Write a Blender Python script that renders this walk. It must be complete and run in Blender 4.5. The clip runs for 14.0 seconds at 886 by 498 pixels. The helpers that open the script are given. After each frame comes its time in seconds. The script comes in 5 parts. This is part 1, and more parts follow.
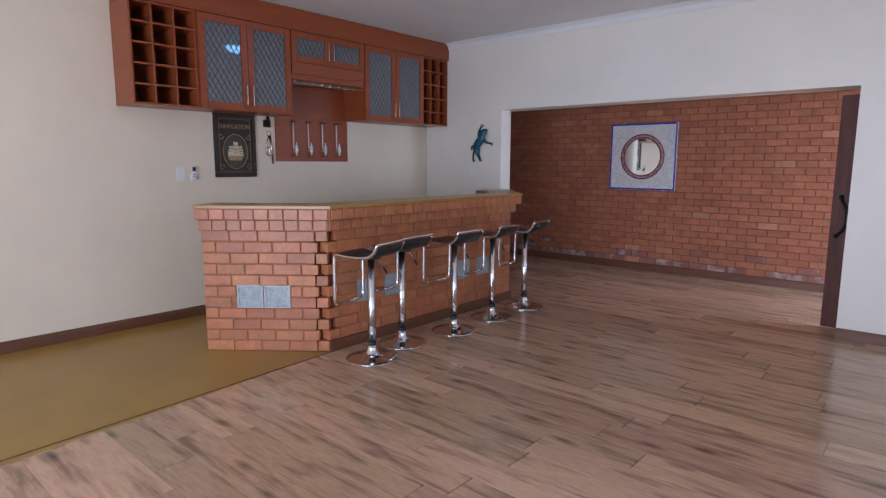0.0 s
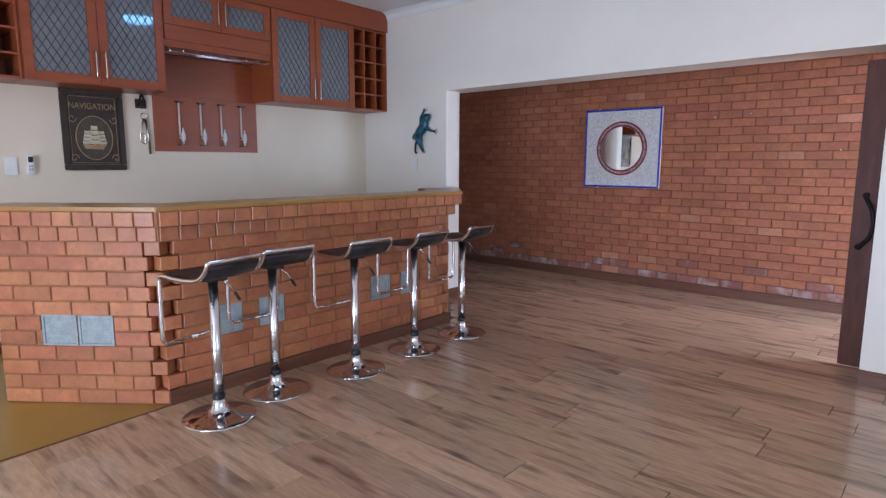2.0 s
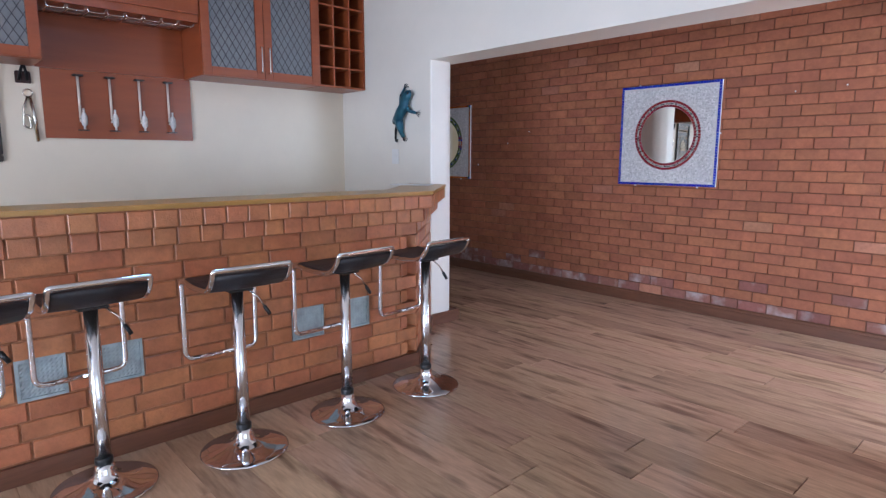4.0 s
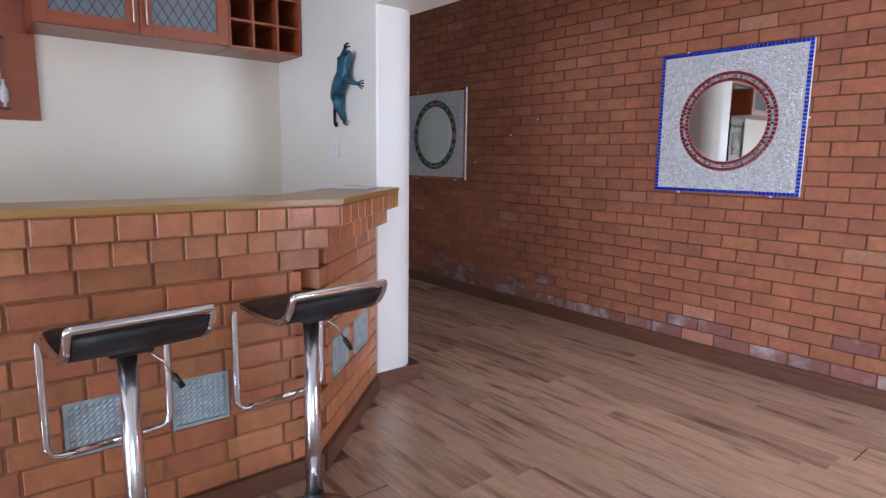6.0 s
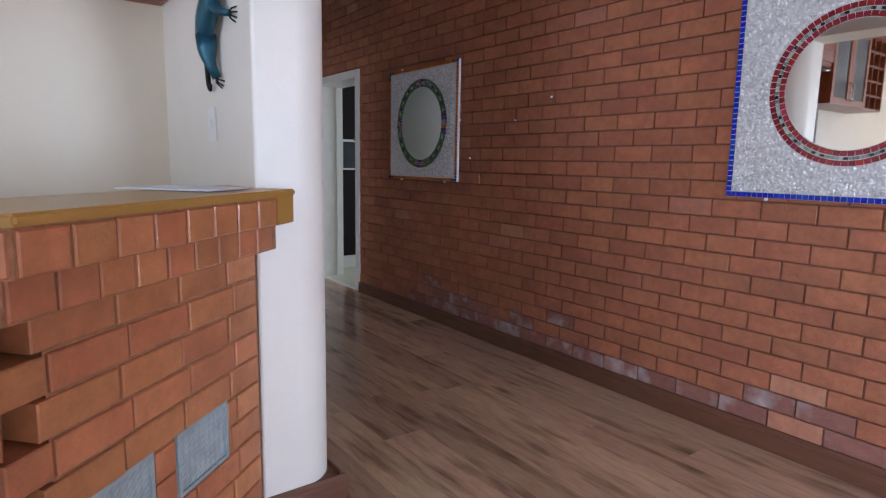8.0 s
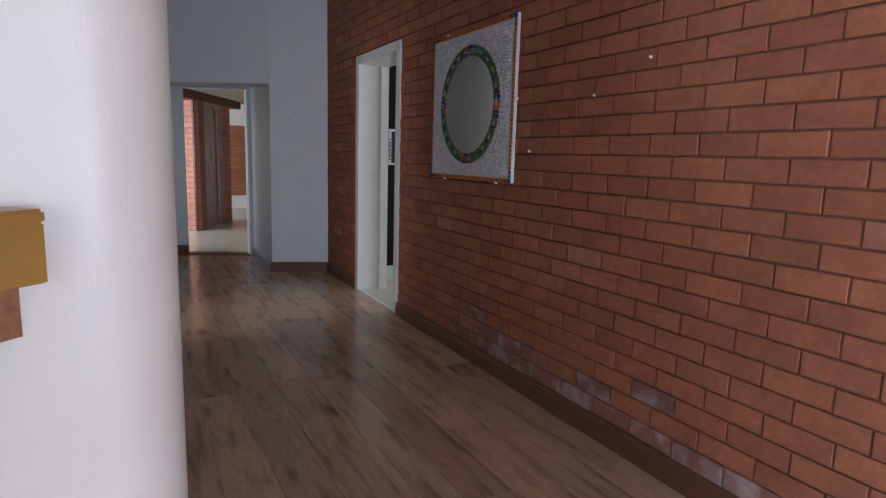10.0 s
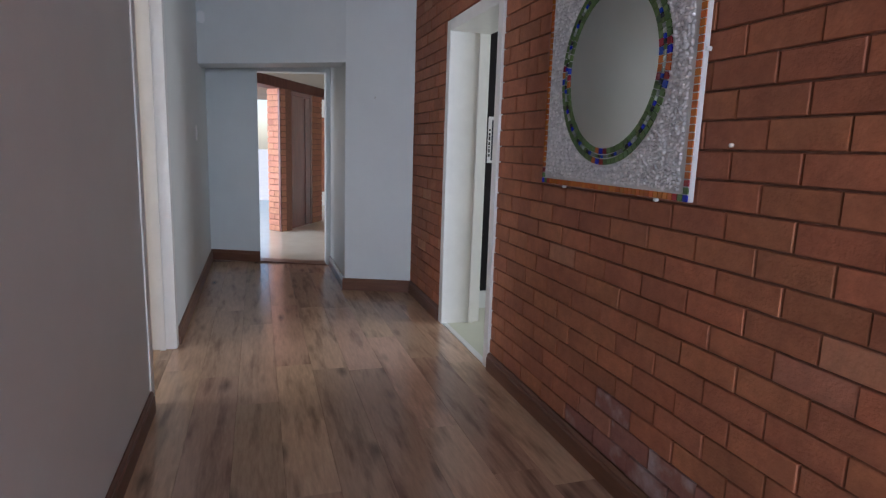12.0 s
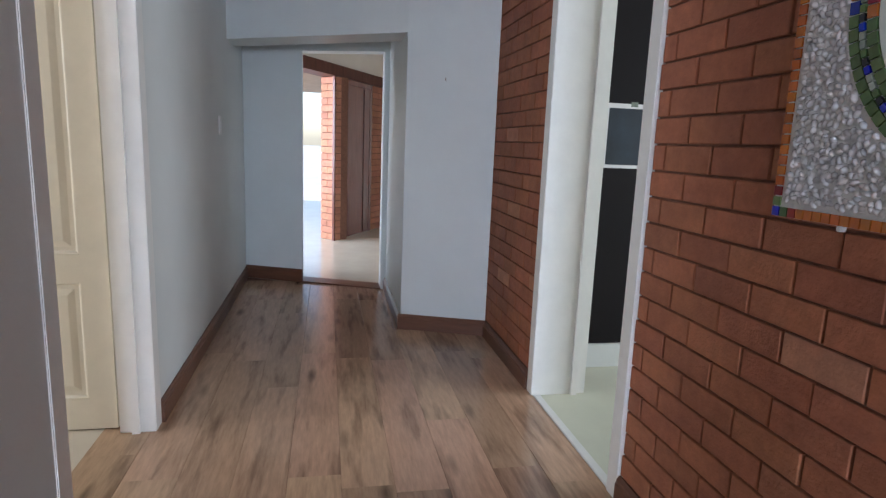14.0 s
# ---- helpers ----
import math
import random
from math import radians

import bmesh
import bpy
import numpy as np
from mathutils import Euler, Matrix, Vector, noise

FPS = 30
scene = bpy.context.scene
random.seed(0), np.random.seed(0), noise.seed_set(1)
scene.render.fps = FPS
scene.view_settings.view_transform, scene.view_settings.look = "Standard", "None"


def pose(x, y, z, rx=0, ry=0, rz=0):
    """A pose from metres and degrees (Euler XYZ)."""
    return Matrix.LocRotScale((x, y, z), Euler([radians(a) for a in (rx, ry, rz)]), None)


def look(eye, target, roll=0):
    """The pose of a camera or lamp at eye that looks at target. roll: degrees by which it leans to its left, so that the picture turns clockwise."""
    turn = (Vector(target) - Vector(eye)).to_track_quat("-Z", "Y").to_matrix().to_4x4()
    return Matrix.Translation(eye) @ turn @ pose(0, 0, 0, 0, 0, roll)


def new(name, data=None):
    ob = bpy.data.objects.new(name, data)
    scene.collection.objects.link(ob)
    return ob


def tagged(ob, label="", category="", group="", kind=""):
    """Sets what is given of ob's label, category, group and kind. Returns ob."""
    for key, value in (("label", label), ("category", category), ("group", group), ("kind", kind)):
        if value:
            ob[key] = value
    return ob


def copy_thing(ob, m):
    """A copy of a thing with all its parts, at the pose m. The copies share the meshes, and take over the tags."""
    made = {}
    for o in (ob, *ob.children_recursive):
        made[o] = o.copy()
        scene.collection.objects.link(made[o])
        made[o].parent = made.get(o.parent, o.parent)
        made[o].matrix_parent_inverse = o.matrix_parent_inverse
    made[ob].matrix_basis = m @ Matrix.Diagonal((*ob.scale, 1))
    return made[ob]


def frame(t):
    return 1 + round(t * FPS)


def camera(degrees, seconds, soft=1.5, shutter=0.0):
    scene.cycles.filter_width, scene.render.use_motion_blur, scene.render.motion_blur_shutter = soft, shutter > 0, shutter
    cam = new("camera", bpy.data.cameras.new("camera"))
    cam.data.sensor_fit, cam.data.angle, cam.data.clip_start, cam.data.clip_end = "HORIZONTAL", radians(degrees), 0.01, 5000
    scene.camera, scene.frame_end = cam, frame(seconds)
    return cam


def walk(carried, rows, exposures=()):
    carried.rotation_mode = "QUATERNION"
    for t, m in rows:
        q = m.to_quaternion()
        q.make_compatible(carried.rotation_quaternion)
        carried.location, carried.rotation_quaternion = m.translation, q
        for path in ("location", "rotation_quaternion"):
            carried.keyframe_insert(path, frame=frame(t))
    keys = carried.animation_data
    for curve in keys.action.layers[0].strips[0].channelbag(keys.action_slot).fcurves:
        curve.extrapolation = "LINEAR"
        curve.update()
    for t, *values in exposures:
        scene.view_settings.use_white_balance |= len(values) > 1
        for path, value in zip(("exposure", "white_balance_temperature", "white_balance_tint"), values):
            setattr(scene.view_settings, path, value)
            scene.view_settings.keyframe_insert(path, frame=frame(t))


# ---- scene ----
cam = camera(74.2, 14.0, soft=1.3)
PATH = [
    (0, (0.205, -0.267, 1.45), (-1.099, 1.22, 1.159), 0.2),
    (0.5, (0.165, 0.036, 1.452), (-1.136, 1.526, 1.155), 0.2),
    (1, (0.152, 0.423, 1.451), (-1.154, 1.908, 1.156), 0.2),
    (1.5, (0.055, 0.756, 1.41), (-1.252, 2.241, 1.118), 0.2),
    (2, (-0.063, 1.106, 1.371), (-1.379, 2.584, 1.08), 0.2),
    (2.2, (-0.126, 1.22, 1.354), (-1.441, 2.7, 1.071), 0.2),
    (4.3, (-0.611, 2.688, 1.331), (-2.086, 4.004, 1.025), 0.4),
    (4.5, (-0.698, 2.821, 1.315), (-2.182, 4.127, 1.013), 0.6),
    (5, (-0.875, 3.161, 1.304), (-2.378, 4.444, 0.999), 0.7),
    (5.5, (-1.047, 3.469, 1.307), (-2.563, 4.737, 0.998), 0.8),
    (6, (-1.272, 3.793, 1.288), (-2.803, 5.044, 0.984), 0.8),
    (6.5, (-1.445, 4.09, 1.272), (-2.992, 5.32, 0.963), 0.9),
    (7, (-1.626, 4.38, 1.249), (-3.193, 5.585, 0.945), 0.8),
    (7.2, (-1.732, 4.487, 1.236), (-3.302, 5.69, 0.942), 0.8),
    (9.3, (-2.602, 5.472, 1.213), (-4.275, 6.526, 0.913), 1.6),
    (9.5, (-2.677, 5.545, 1.21), (-4.366, 6.572, 0.912), 1.6),
    (10, (-2.908, 5.722, 1.221), (-4.652, 6.65, 0.91), 1.6),
    (10.5, (-3.172, 5.899, 1.223), (-4.957, 6.745, 0.908), 1.8),
    (11, (-3.47, 6.064, 1.214), (-5.284, 6.843, 0.893), 1.8),
    (11.5, (-3.743, 6.187, 1.226), (-5.591, 6.876, 0.893), 1.9),
    (12, (-4.046, 6.273, 1.227), (-5.924, 6.87, 0.888), 1.9),
    (12.5, (-4.32, 6.343, 1.22), (-6.217, 6.878, 0.878), 2.0),
    (13, (-4.621, 6.404, 1.229), (-6.535, 6.862, 0.877), 2.1),
    (13.5, (-4.944, 6.454, 1.223), (-6.871, 6.856, 0.87), 2.2),
    (14, (-5.248, 6.483, 1.222), (-7.178, 6.872, 0.869), 2.3),
]
EXPOSURES = [(0.0, -0.38, 5600, 19), (2.0, -0.02, 5450, 16), (4.5, 0.35, 5400, 15), (7.0, 0.38, 5600, 16), (9.3, 0.25, 5600, 15), (10.5, 0.35, 5850, 18), (12.0, 0.8, 5700, 17), (14.0, 1.15, 5650, 14)]
walk(cam, [(t, look(eye, target, roll)) for t, eye, target, roll in PATH], EXPOSURES)


# ---- world and light ----
world = bpy.data.worlds.new("sky")
scene.world = world
world.use_nodes = True
_wn = world.node_tree
_sky = _wn.nodes.new("ShaderNodeTexSky")
_sky.sky_type = "NISHITA"
_sky.sun_disc = False
_sky.sun_elevation = radians(42)
_sky.sun_rotation = radians(200)
_bg = _wn.nodes["Background"]
_bg.inputs["Strength"].default_value = 0.12
_wn.links.new(_sky.outputs["Color"], _bg.inputs["Color"])

sun_data = bpy.data.lights.new("sun", "SUN")
sun_data.energy, sun_data.angle, sun_data.color = 3.0, radians(0.6), (1.0, 0.95, 0.88)
sun = new("sun", sun_data)
sun.matrix_world = look((-14, -8, 12), (-14, 0, 3))


def area(name, eye, target, w, h, power, color):
    d = bpy.data.lights.new(name, "AREA")
    d.shape, d.size, d.size_y, d.energy, d.color = "RECTANGLE", w, h, power, color
    o = new(name, d)
    o.matrix_world = look(eye, target)
    return o


DAY = (0.86, 0.93, 1.0)
area("window_light_room_back", (-0.9, -3.12, 1.12), (-0.9, 0, 1.12), 3.2, 2.05, 250, DAY)
area("window_light_room_side", (2.52, 2.3, 1.2), (0, 2.3, 1.0), 3.0, 2.0, 28, DAY)
area("window_light_hall", (1.52, 6.63, 1.15), (0.0, 6.66, 0.0), 1.3, 1.9, 130, (0.80, 0.90, 1.0))
area("window_light_lobby", (-12.0, 4.05, 1.3), (-12.6, 7, 0.8), 2.6, 2.0, 98, DAY)
area("window_light_side_room", (-7.0, 2.35, 1.5), (-7.2, 6, 1.2), 1.5, 1.2, 28, (1.0, 0.97, 0.9))
area("window_light_north_room", (-6.6, 10.6, 1.5), (-7.2, 7, 1.0), 1.6, 1.3, 30, (0.95, 1.0, 0.95))

# ---- materials ----


def mat(name, color, rough=0.6, metal=0.0, noise_scale=0.0, amount=0.0, bump=0.0, bump_scale=60.0, rnd=0.0, island=False,
        stretch=(1, 1, 1), spec=0.5, coat=0.0, second=None, second_scale=3.0, second_amount=0.0, rough_var=0.0, trans=0.0, second_from=(0.38, 0.68)):
    m = bpy.data.materials.new(name)
    m.use_nodes = True
    nt = m.node_tree
    b = nt.nodes["Principled BSDF"]
    b.inputs["Roughness"].default_value = rough
    b.inputs["Metallic"].default_value = metal
    b.inputs["Specular IOR Level"].default_value = spec
    b.inputs["Coat Weight"].default_value = coat
    b.inputs["Coat Roughness"].default_value = 0.12
    b.inputs["Transmission Weight"].default_value = trans
    tc = nt.nodes.new("ShaderNodeTexCoord")
    mp = nt.nodes.new("ShaderNodeMapping")
    mp.inputs["Scale"].default_value = stretch
    geo = nt.nodes.new("ShaderNodeNewGeometry")
    nt.links.new(geo.outputs["Position"], mp.inputs["Vector"])
    vec = mp.outputs["Vector"]
    info = nt.nodes.new("ShaderNodeObjectInfo") if rnd and not island else None
    rsock = None
    if rnd:
        rsock = geo.outputs["Random Per Island"] if island else info.outputs["Random"]
        # every piece has its own grain
        add = nt.nodes.new("ShaderNodeVectorMath")
        add.operation = "ADD"
        mul = nt.nodes.new("ShaderNodeMath")
        mul.operation = "MULTIPLY"
        mul.inputs[1].default_value = 37.0
        nt.links.new(rsock, mul.inputs[0])
        nt.links.new(mp.outputs["Vector"], add.inputs[0])
        nt.links.new(mul.outputs[0], add.inputs[1])
        vec = add.outputs[0]
    rgb = nt.nodes.new("ShaderNodeRGB")
    rgb.outputs[0].default_value = (*color, 1)
    col = rgb.outputs[0]

    def mix(fac, a, bcol, kind="MIX"):
        n = nt.nodes.new("ShaderNodeMix")
        n.data_type, n.blend_type = "RGBA", kind
        if isinstance(fac, float):
            n.inputs["Factor"].default_value = fac
        else:
            nt.links.new(fac, n.inputs["Factor"])
        nt.links.new(a, n.inputs["A"])
        if isinstance(bcol, tuple):
            n.inputs["B"].default_value = (*bcol, 1)
        else:
            nt.links.new(bcol, n.inputs["B"])
        return n.outputs["Result"]

    if second:
        nz = nt.nodes.new("ShaderNodeTexNoise")
        nz.inputs["Scale"].default_value = second_scale
        nz.inputs["Detail"].default_value = 6
        nt.links.new(vec, nz.inputs["Vector"])
        rp = nt.nodes.new("ShaderNodeMapRange")
        rp.inputs["From Min"].default_value, rp.inputs["From Max"].default_value = second_from
        rp.inputs["To Max"].default_value = second_amount
        nt.links.new(nz.outputs["Fac"], rp.inputs["Value"])
        col = mix(rp.outputs["Result"], col, second)
    if rnd:
        hsv = nt.nodes.new("ShaderNodeHueSaturation")
        mr = nt.nodes.new("ShaderNodeMapRange")
        mr.inputs["To Min"].default_value, mr.inputs["To Max"].default_value = 1 - rnd, 1 + rnd
        nt.links.new(rsock, mr.inputs["Value"])
        nt.links.new(mr.outputs["Result"], hsv.inputs["Value"])
        frac = nt.nodes.new("ShaderNodeMath")
        frac.operation = "FRACT"
        m7 = nt.nodes.new("ShaderNodeMath")
        m7.operation = "MULTIPLY"
        m7.inputs[1].default_value = 7.31
        nt.links.new(rsock, m7.inputs[0])
        nt.links.new(m7.outputs[0], frac.inputs[0])
        mh = nt.nodes.new("ShaderNodeMapRange")
        mh.inputs["To Min"].default_value, mh.inputs["To Max"].default_value = 0.5 - 0.02 * min(1, rnd * 3), 0.5 + 0.012 * min(1, rnd * 3)
        nt.links.new(frac.outputs[0], mh.inputs["Value"])
        nt.links.new(mh.outputs["Result"], hsv.inputs["Hue"])
        nt.links.new(col, hsv.inputs["Color"])
        col = hsv.outputs["Color"]
    if amount:
        n2 = nt.nodes.new("ShaderNodeTexNoise")
        n2.inputs["Scale"].default_value = noise_scale
        n2.inputs["Detail"].default_value = 8
        n2.inputs["Roughness"].default_value = 0.65
        nt.links.new(vec, n2.inputs["Vector"])
        r2 = nt.nodes.new("ShaderNodeMapRange")
        r2.inputs["From Min"].default_value, r2.inputs["From Max"].default_value = 0.3, 0.7
        r2.inputs["To Min"].default_value, r2.inputs["To Max"].default_value = 1 - amount, 1 + amount * 0.6
        nt.links.new(n2.outputs["Fac"], r2.inputs["Value"])
        col = mix(1.0, col, r2.outputs["Result"], "MULTIPLY")
        if rough_var:
            r3 = nt.nodes.new("ShaderNodeMapRange")
            r3.inputs["To Min"].default_value, r3.inputs["To Max"].default_value = rough - rough_var, rough + rough_var
            nt.links.new(n2.outputs["Fac"], r3.inputs["Value"])
            nt.links.new(r3.outputs["Result"], b.inputs["Roughness"])
    nt.links.new(col, b.inputs["Base Color"])
    if bump:
        n4 = nt.nodes.new("ShaderNodeTexNoise")
        n4.inputs["Scale"].default_value = bump_scale
        n4.inputs["Detail"].default_value = 4
        nt.links.new(vec, n4.inputs["Vector"])
        bp = nt.nodes.new("ShaderNodeBump")
        bp.inputs["Strength"].default_value = bump
        bp.inputs["Distance"].default_value = 0.004
        nt.links.new(n4.outputs["Fac"], bp.inputs["Height"])
        nt.links.new(bp.outputs["Normal"], b.inputs["Normal"])
    return m


def emitter(name, color, strength):
    m = bpy.data.materials.new(name)
    m.use_nodes = True
    b = m.node_tree.nodes["Principled BSDF"]
    b.inputs["Base Color"].default_value = (*color, 1)
    b.inputs["Emission Color"].default_value = (*color, 1)
    b.inputs["Emission Strength"].default_value = strength
    return m


CREAM = mat("cream_wall_paint", (0.78, 0.69, 0.545), 0.45, noise_scale=1.6, amount=0.05, bump=0.12, bump_scale=90)
WHITE_WALL = mat("off_white_wall_paint", (0.80, 0.76, 0.68), 0.42, noise_scale=1.4, amount=0.05, bump=0.12, bump_scale=90)
# the room's off-white, with the hall's cool dim light mixed into the colour
HALL_WALL = mat("hall_shade_and_skirting_grey", (0.68, 0.70, 0.68), 0.5, noise_scale=1.2, amount=0.06, bump=0.14, bump_scale=80)
TANCEIL = mat("tan_ceiling_board", (0.36, 0.27, 0.18), 0.6, noise_scale=4, amount=0.15, bump=0.06, bump_scale=60)
CEIL = mat("white_ceiling_paint", (0.80, 0.80, 0.80), 0.7, noise_scale=1.5, amount=0.04, bump=0.06, bump_scale=120)
TRIMW = mat("white_gloss_paint", (0.80, 0.79, 0.75), 0.28, noise_scale=9, amount=0.05, bump=0.05, bump_scale=40)
DOORW = mat("ivory_door_paint", (0.78, 0.73, 0.60), 0.3, noise_scale=7, amount=0.06, bump=0.06, bump_scale=30)
BRICK = mat("red_clay_brick", (0.42, 0.154, 0.071), 0.72, noise_scale=28, amount=0.24, bump=0.6, bump_scale=110, rnd=0.08,
            second=(0.24, 0.086, 0.046), second_scale=3.5, second_amount=0.6)
BRICK_FAR = mat("red_clay_brick_far", (0.42, 0.154, 0.071), 0.72, noise_scale=28, amount=0.24, bump=0.6, bump_scale=110, rnd=0.08, island=True,
                second=(0.24, 0.086, 0.046), second_scale=3.5, second_amount=0.6)
BRICK_PALE = mat("pale_clay_brick", (0.46, 0.20, 0.11), 0.75, noise_scale=30, amount=0.2, bump=0.5, bump_scale=110, rnd=0.12,
                 second=(0.30, 0.12, 0.07), second_scale=6, second_amount=0.6)
SALT = dict(noise_scale=30, amount=0.2, bump=0.5, bump_scale=110, rnd=0.14, second=(0.52, 0.46, 0.45), second_scale=7, second_amount=0.75, second_from=(0.5, 0.72))
BRICK_SALT = mat("salt_stained_brick", (0.27, 0.115, 0.085), 0.85, **SALT)
BRICK_FAR_SALT = mat("salt_stained_brick_far", (0.27, 0.115, 0.085), 0.85, island=True, **SALT)
BRICK_FAR_PALE = mat("pale_clay_brick_far", (0.50, 0.23, 0.13), 0.75, noise_scale=30, amount=0.2, bump=0.5, bump_scale=110, rnd=0.12, island=True,
                     second=(0.34, 0.14, 0.08), second_scale=6, second_amount=0.6)
MORTAR = mat("brown_mortar", (0.20, 0.092, 0.056), 0.92, noise_scale=40, amount=0.3, bump=0.6, bump_scale=200)
BARBRICK = mat("orange_clay_brick", (0.505, 0.198, 0.08), 0.42, noise_scale=24, amount=0.24, bump=0.45, bump_scale=100, rnd=0.12,
               second=(0.34, 0.115, 0.05), second_scale=6, second_amount=0.6, coat=0.12)
BARMORTAR = mat("dark_raked_mortar", (0.36, 0.165, 0.08), 0.9, noise_scale=40, amount=0.3, bump=0.5, bump_scale=200)
MUSTARD = mat("mustard_floor_paint", (0.36, 0.215, 0.035), 0.3, noise_scale=2.2, amount=0.12, bump=0.06, bump_scale=25,
              second=(0.29, 0.17, 0.03), second_scale=1.3, second_amount=0.5, rough_var=0.06)
BARTOP = mat("ochre_bar_top_paint", (0.42, 0.225, 0.052), 0.3, noise_scale=5, amount=0.15, bump=0.08, bump_scale=30,
             second=(0.38, 0.22, 0.05), second_scale=3, second_amount=0.6, rough_var=0.06)
CHERRY = mat("cherry_veneer", (0.31, 0.075, 0.022), 0.32, noise_scale=5, amount=0.14, stretch=(1, 1, 9), bump=0.04, bump_scale=60,
             second=(0.24, 0.055, 0.018), second_scale=2.5, second_amount=0.6)
# same veneer, darkened: the shade deep in the pigeonholes is in the colour
CHERRY_SHADE = mat("cherry_veneer_shaded", (0.17, 0.042, 0.016), 0.45, noise_scale=5, amount=0.15, stretch=(1, 1, 8))
DARKWOOD = mat("dark_stained_timber", (0.11, 0.034, 0.022), 0.48, spec=0.25, noise_scale=6, amount=0.3, stretch=(3, 3, 0.5), bump=0.1, bump_scale=30,
               second=(0.12, 0.05, 0.03), second_scale=3, second_amount=0.6)
VARNISH = mat("red_brown_varnished_timber", (0.17, 0.058, 0.042), 0.24, noise_scale=6, amount=0.25, stretch=(3, 3, 0.5), bump=0.05, bump_scale=30, coat=0.4)
SKIRT = mat("brown_wood_skirting", (0.145, 0.060, 0.032), 0.4, noise_scale=8, amount=0.25, stretch=(0.6, 0.6, 6), bump=0.08, bump_scale=40)
TUBE = mat("chromed_tube", (0.72, 0.73, 0.75), 0.17, 1.0, noise_scale=4, amount=0.03)
CHROME = mat("polished_chrome", (0.75, 0.76, 0.78), 0.07, 1.0, noise_scale=4, amount=0.03)
SATIN = mat("pale_satin_metal", (0.74, 0.64, 0.56), 0.35, 0.2, noise_scale=30, amount=0.08)
CLEARPLASTIC = mat("frosted_clear_plastic", (0.66, 0.63, 0.60), 0.15, noise_scale=60, amount=0.35, coat=0.5)
STEEL = mat("brushed_steel", (0.62, 0.58, 0.52), 0.25, 1.0, noise_scale=30, amount=0.08)
LEATHER = mat("black_leatherette", (0.018, 0.018, 0.022), 0.42, noise_scale=60, amount=0.2, bump=0.3, bump_scale=350)
BLACK = mat("black_plastic", (0.015, 0.015, 0.015), 0.35, noise_scale=30, amount=0.1)
IRON = mat("black_wrought_iron", (0.02, 0.018, 0.018), 0.5, 0.6, noise_scale=30, amount=0.2, bump=0.4, bump_scale=120)
PLASTIC = mat("white_plastic", (0.80, 0.80, 0.78), 0.3, noise_scale=10, amount=0.03)
GREYPLASTIC = mat("grey_plastic", (0.30, 0.30, 0.31), 0.4, noise_scale=10, amount=0.05)
OBSCURE = mat("obscured_cabinet_glass", (0.17, 0.18, 0.195), 0.035, noise_scale=14, amount=0.12, bump=0.002, bump_scale=25, spec=0.8, coat=0.4)
LEAD = mat("dark_lead_came", (0.05, 0.055, 0.065), 0.45, 0.3, noise_scale=30, amount=0.15)
GLASSBLOCK = mat("textured_glass_block", (0.36, 0.43, 0.44), 0.16, noise_scale=18, amount=0.25, spec=0.9, coat=0.25)
MIRROR = mat("mirror_silver", (0.76, 0.75, 0.70), 0.02, 1.0)
GROUT = mat("white_grout", (0.66, 0.66, 0.64), 0.8, noise_scale=40, amount=0.1, bump=0.3, bump_scale=150)
PEBBLE = mat("white_pebbles", (0.66, 0.65, 0.645), 0.45, noise_scale=40, amount=0.15, rnd=0.22, island=True)
T_BLUE = mat("blue_glass_tile", (0.012, 0.03, 0.42), 0.15, noise_scale=30, amount=0.15, rnd=0.2)
T_RED = mat("dark_red_glass_tile", (0.26, 0.018, 0.022), 0.15, noise_scale=30, amount=0.15, rnd=0.25)
T_GREEN = mat("olive_green_glass_tile", (0.10, 0.17, 0.055), 0.15, noise_scale=30, amount=0.15, rnd=0.25)
T_ORANGE = mat("orange_glass_tile", (0.50, 0.15, 0.02), 0.15, noise_scale=30, amount=0.15, rnd=0.2)
T_GREY = mat("grey_green_glass_bead", (0.33, 0.38, 0.32), 0.18, noise_scale=30, amount=0.2, rnd=0.5)
T_BLACK = mat("black_glass_bead", (0.02, 0.02, 0.025), 0.12, noise_scale=30, amount=0.1)
TEAL = mat("teal_blue_patina_metal", (0.02, 0.085, 0.135), 0.4, 0.35, noise_scale=14, amount=0.4, bump=0.5, bump_scale=60,
           second=(0.03, 0.15, 0.19), second_scale=9, second_amount=0.7)
TILE = mat("cream_floor_tile", (0.62, 0.56, 0.45), 0.18, noise_scale=3, amount=0.08, bump=0.03, bump_scale=20, rnd=0.05)
PALEFLOOR = mat("pale_cream_vinyl_floor", (0.66, 0.66, 0.52), 0.4, noise_scale=3, amount=0.07)
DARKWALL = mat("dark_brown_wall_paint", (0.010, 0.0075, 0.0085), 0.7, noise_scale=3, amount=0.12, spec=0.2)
PAPER = mat("white_paper", (0.80, 0.80, 0.80), 0.6, noise_scale=6, amount=0.03)
BRONZE = mat("dark_bronze_relief", (0.055, 0.042, 0.034), 0.42, 0.35, noise_scale=18, amount=0.35, bump=0.4, bump_scale=70)
GOLDISH = mat("aged_gold_paint", (0.40, 0.27, 0.14), 0.5, 0.2, noise_scale=30, amount=0.3)
SAILC = mat("aged_ivory_paint", (0.62, 0.55, 0.40), 0.5, noise_scale=20, amount=0.3, bump=0.3, bump_scale=60)
POSTER = mat("dark_blue_print", (0.016, 0.028, 0.045), 0.3, noise_scale=5, amount=0.4)
GROUNDM = mat("sunlit_paving", (0.50, 0.48, 0.44), 0.9, noise_scale=2, amount=0.15, bump=0.2, bump_scale=30)
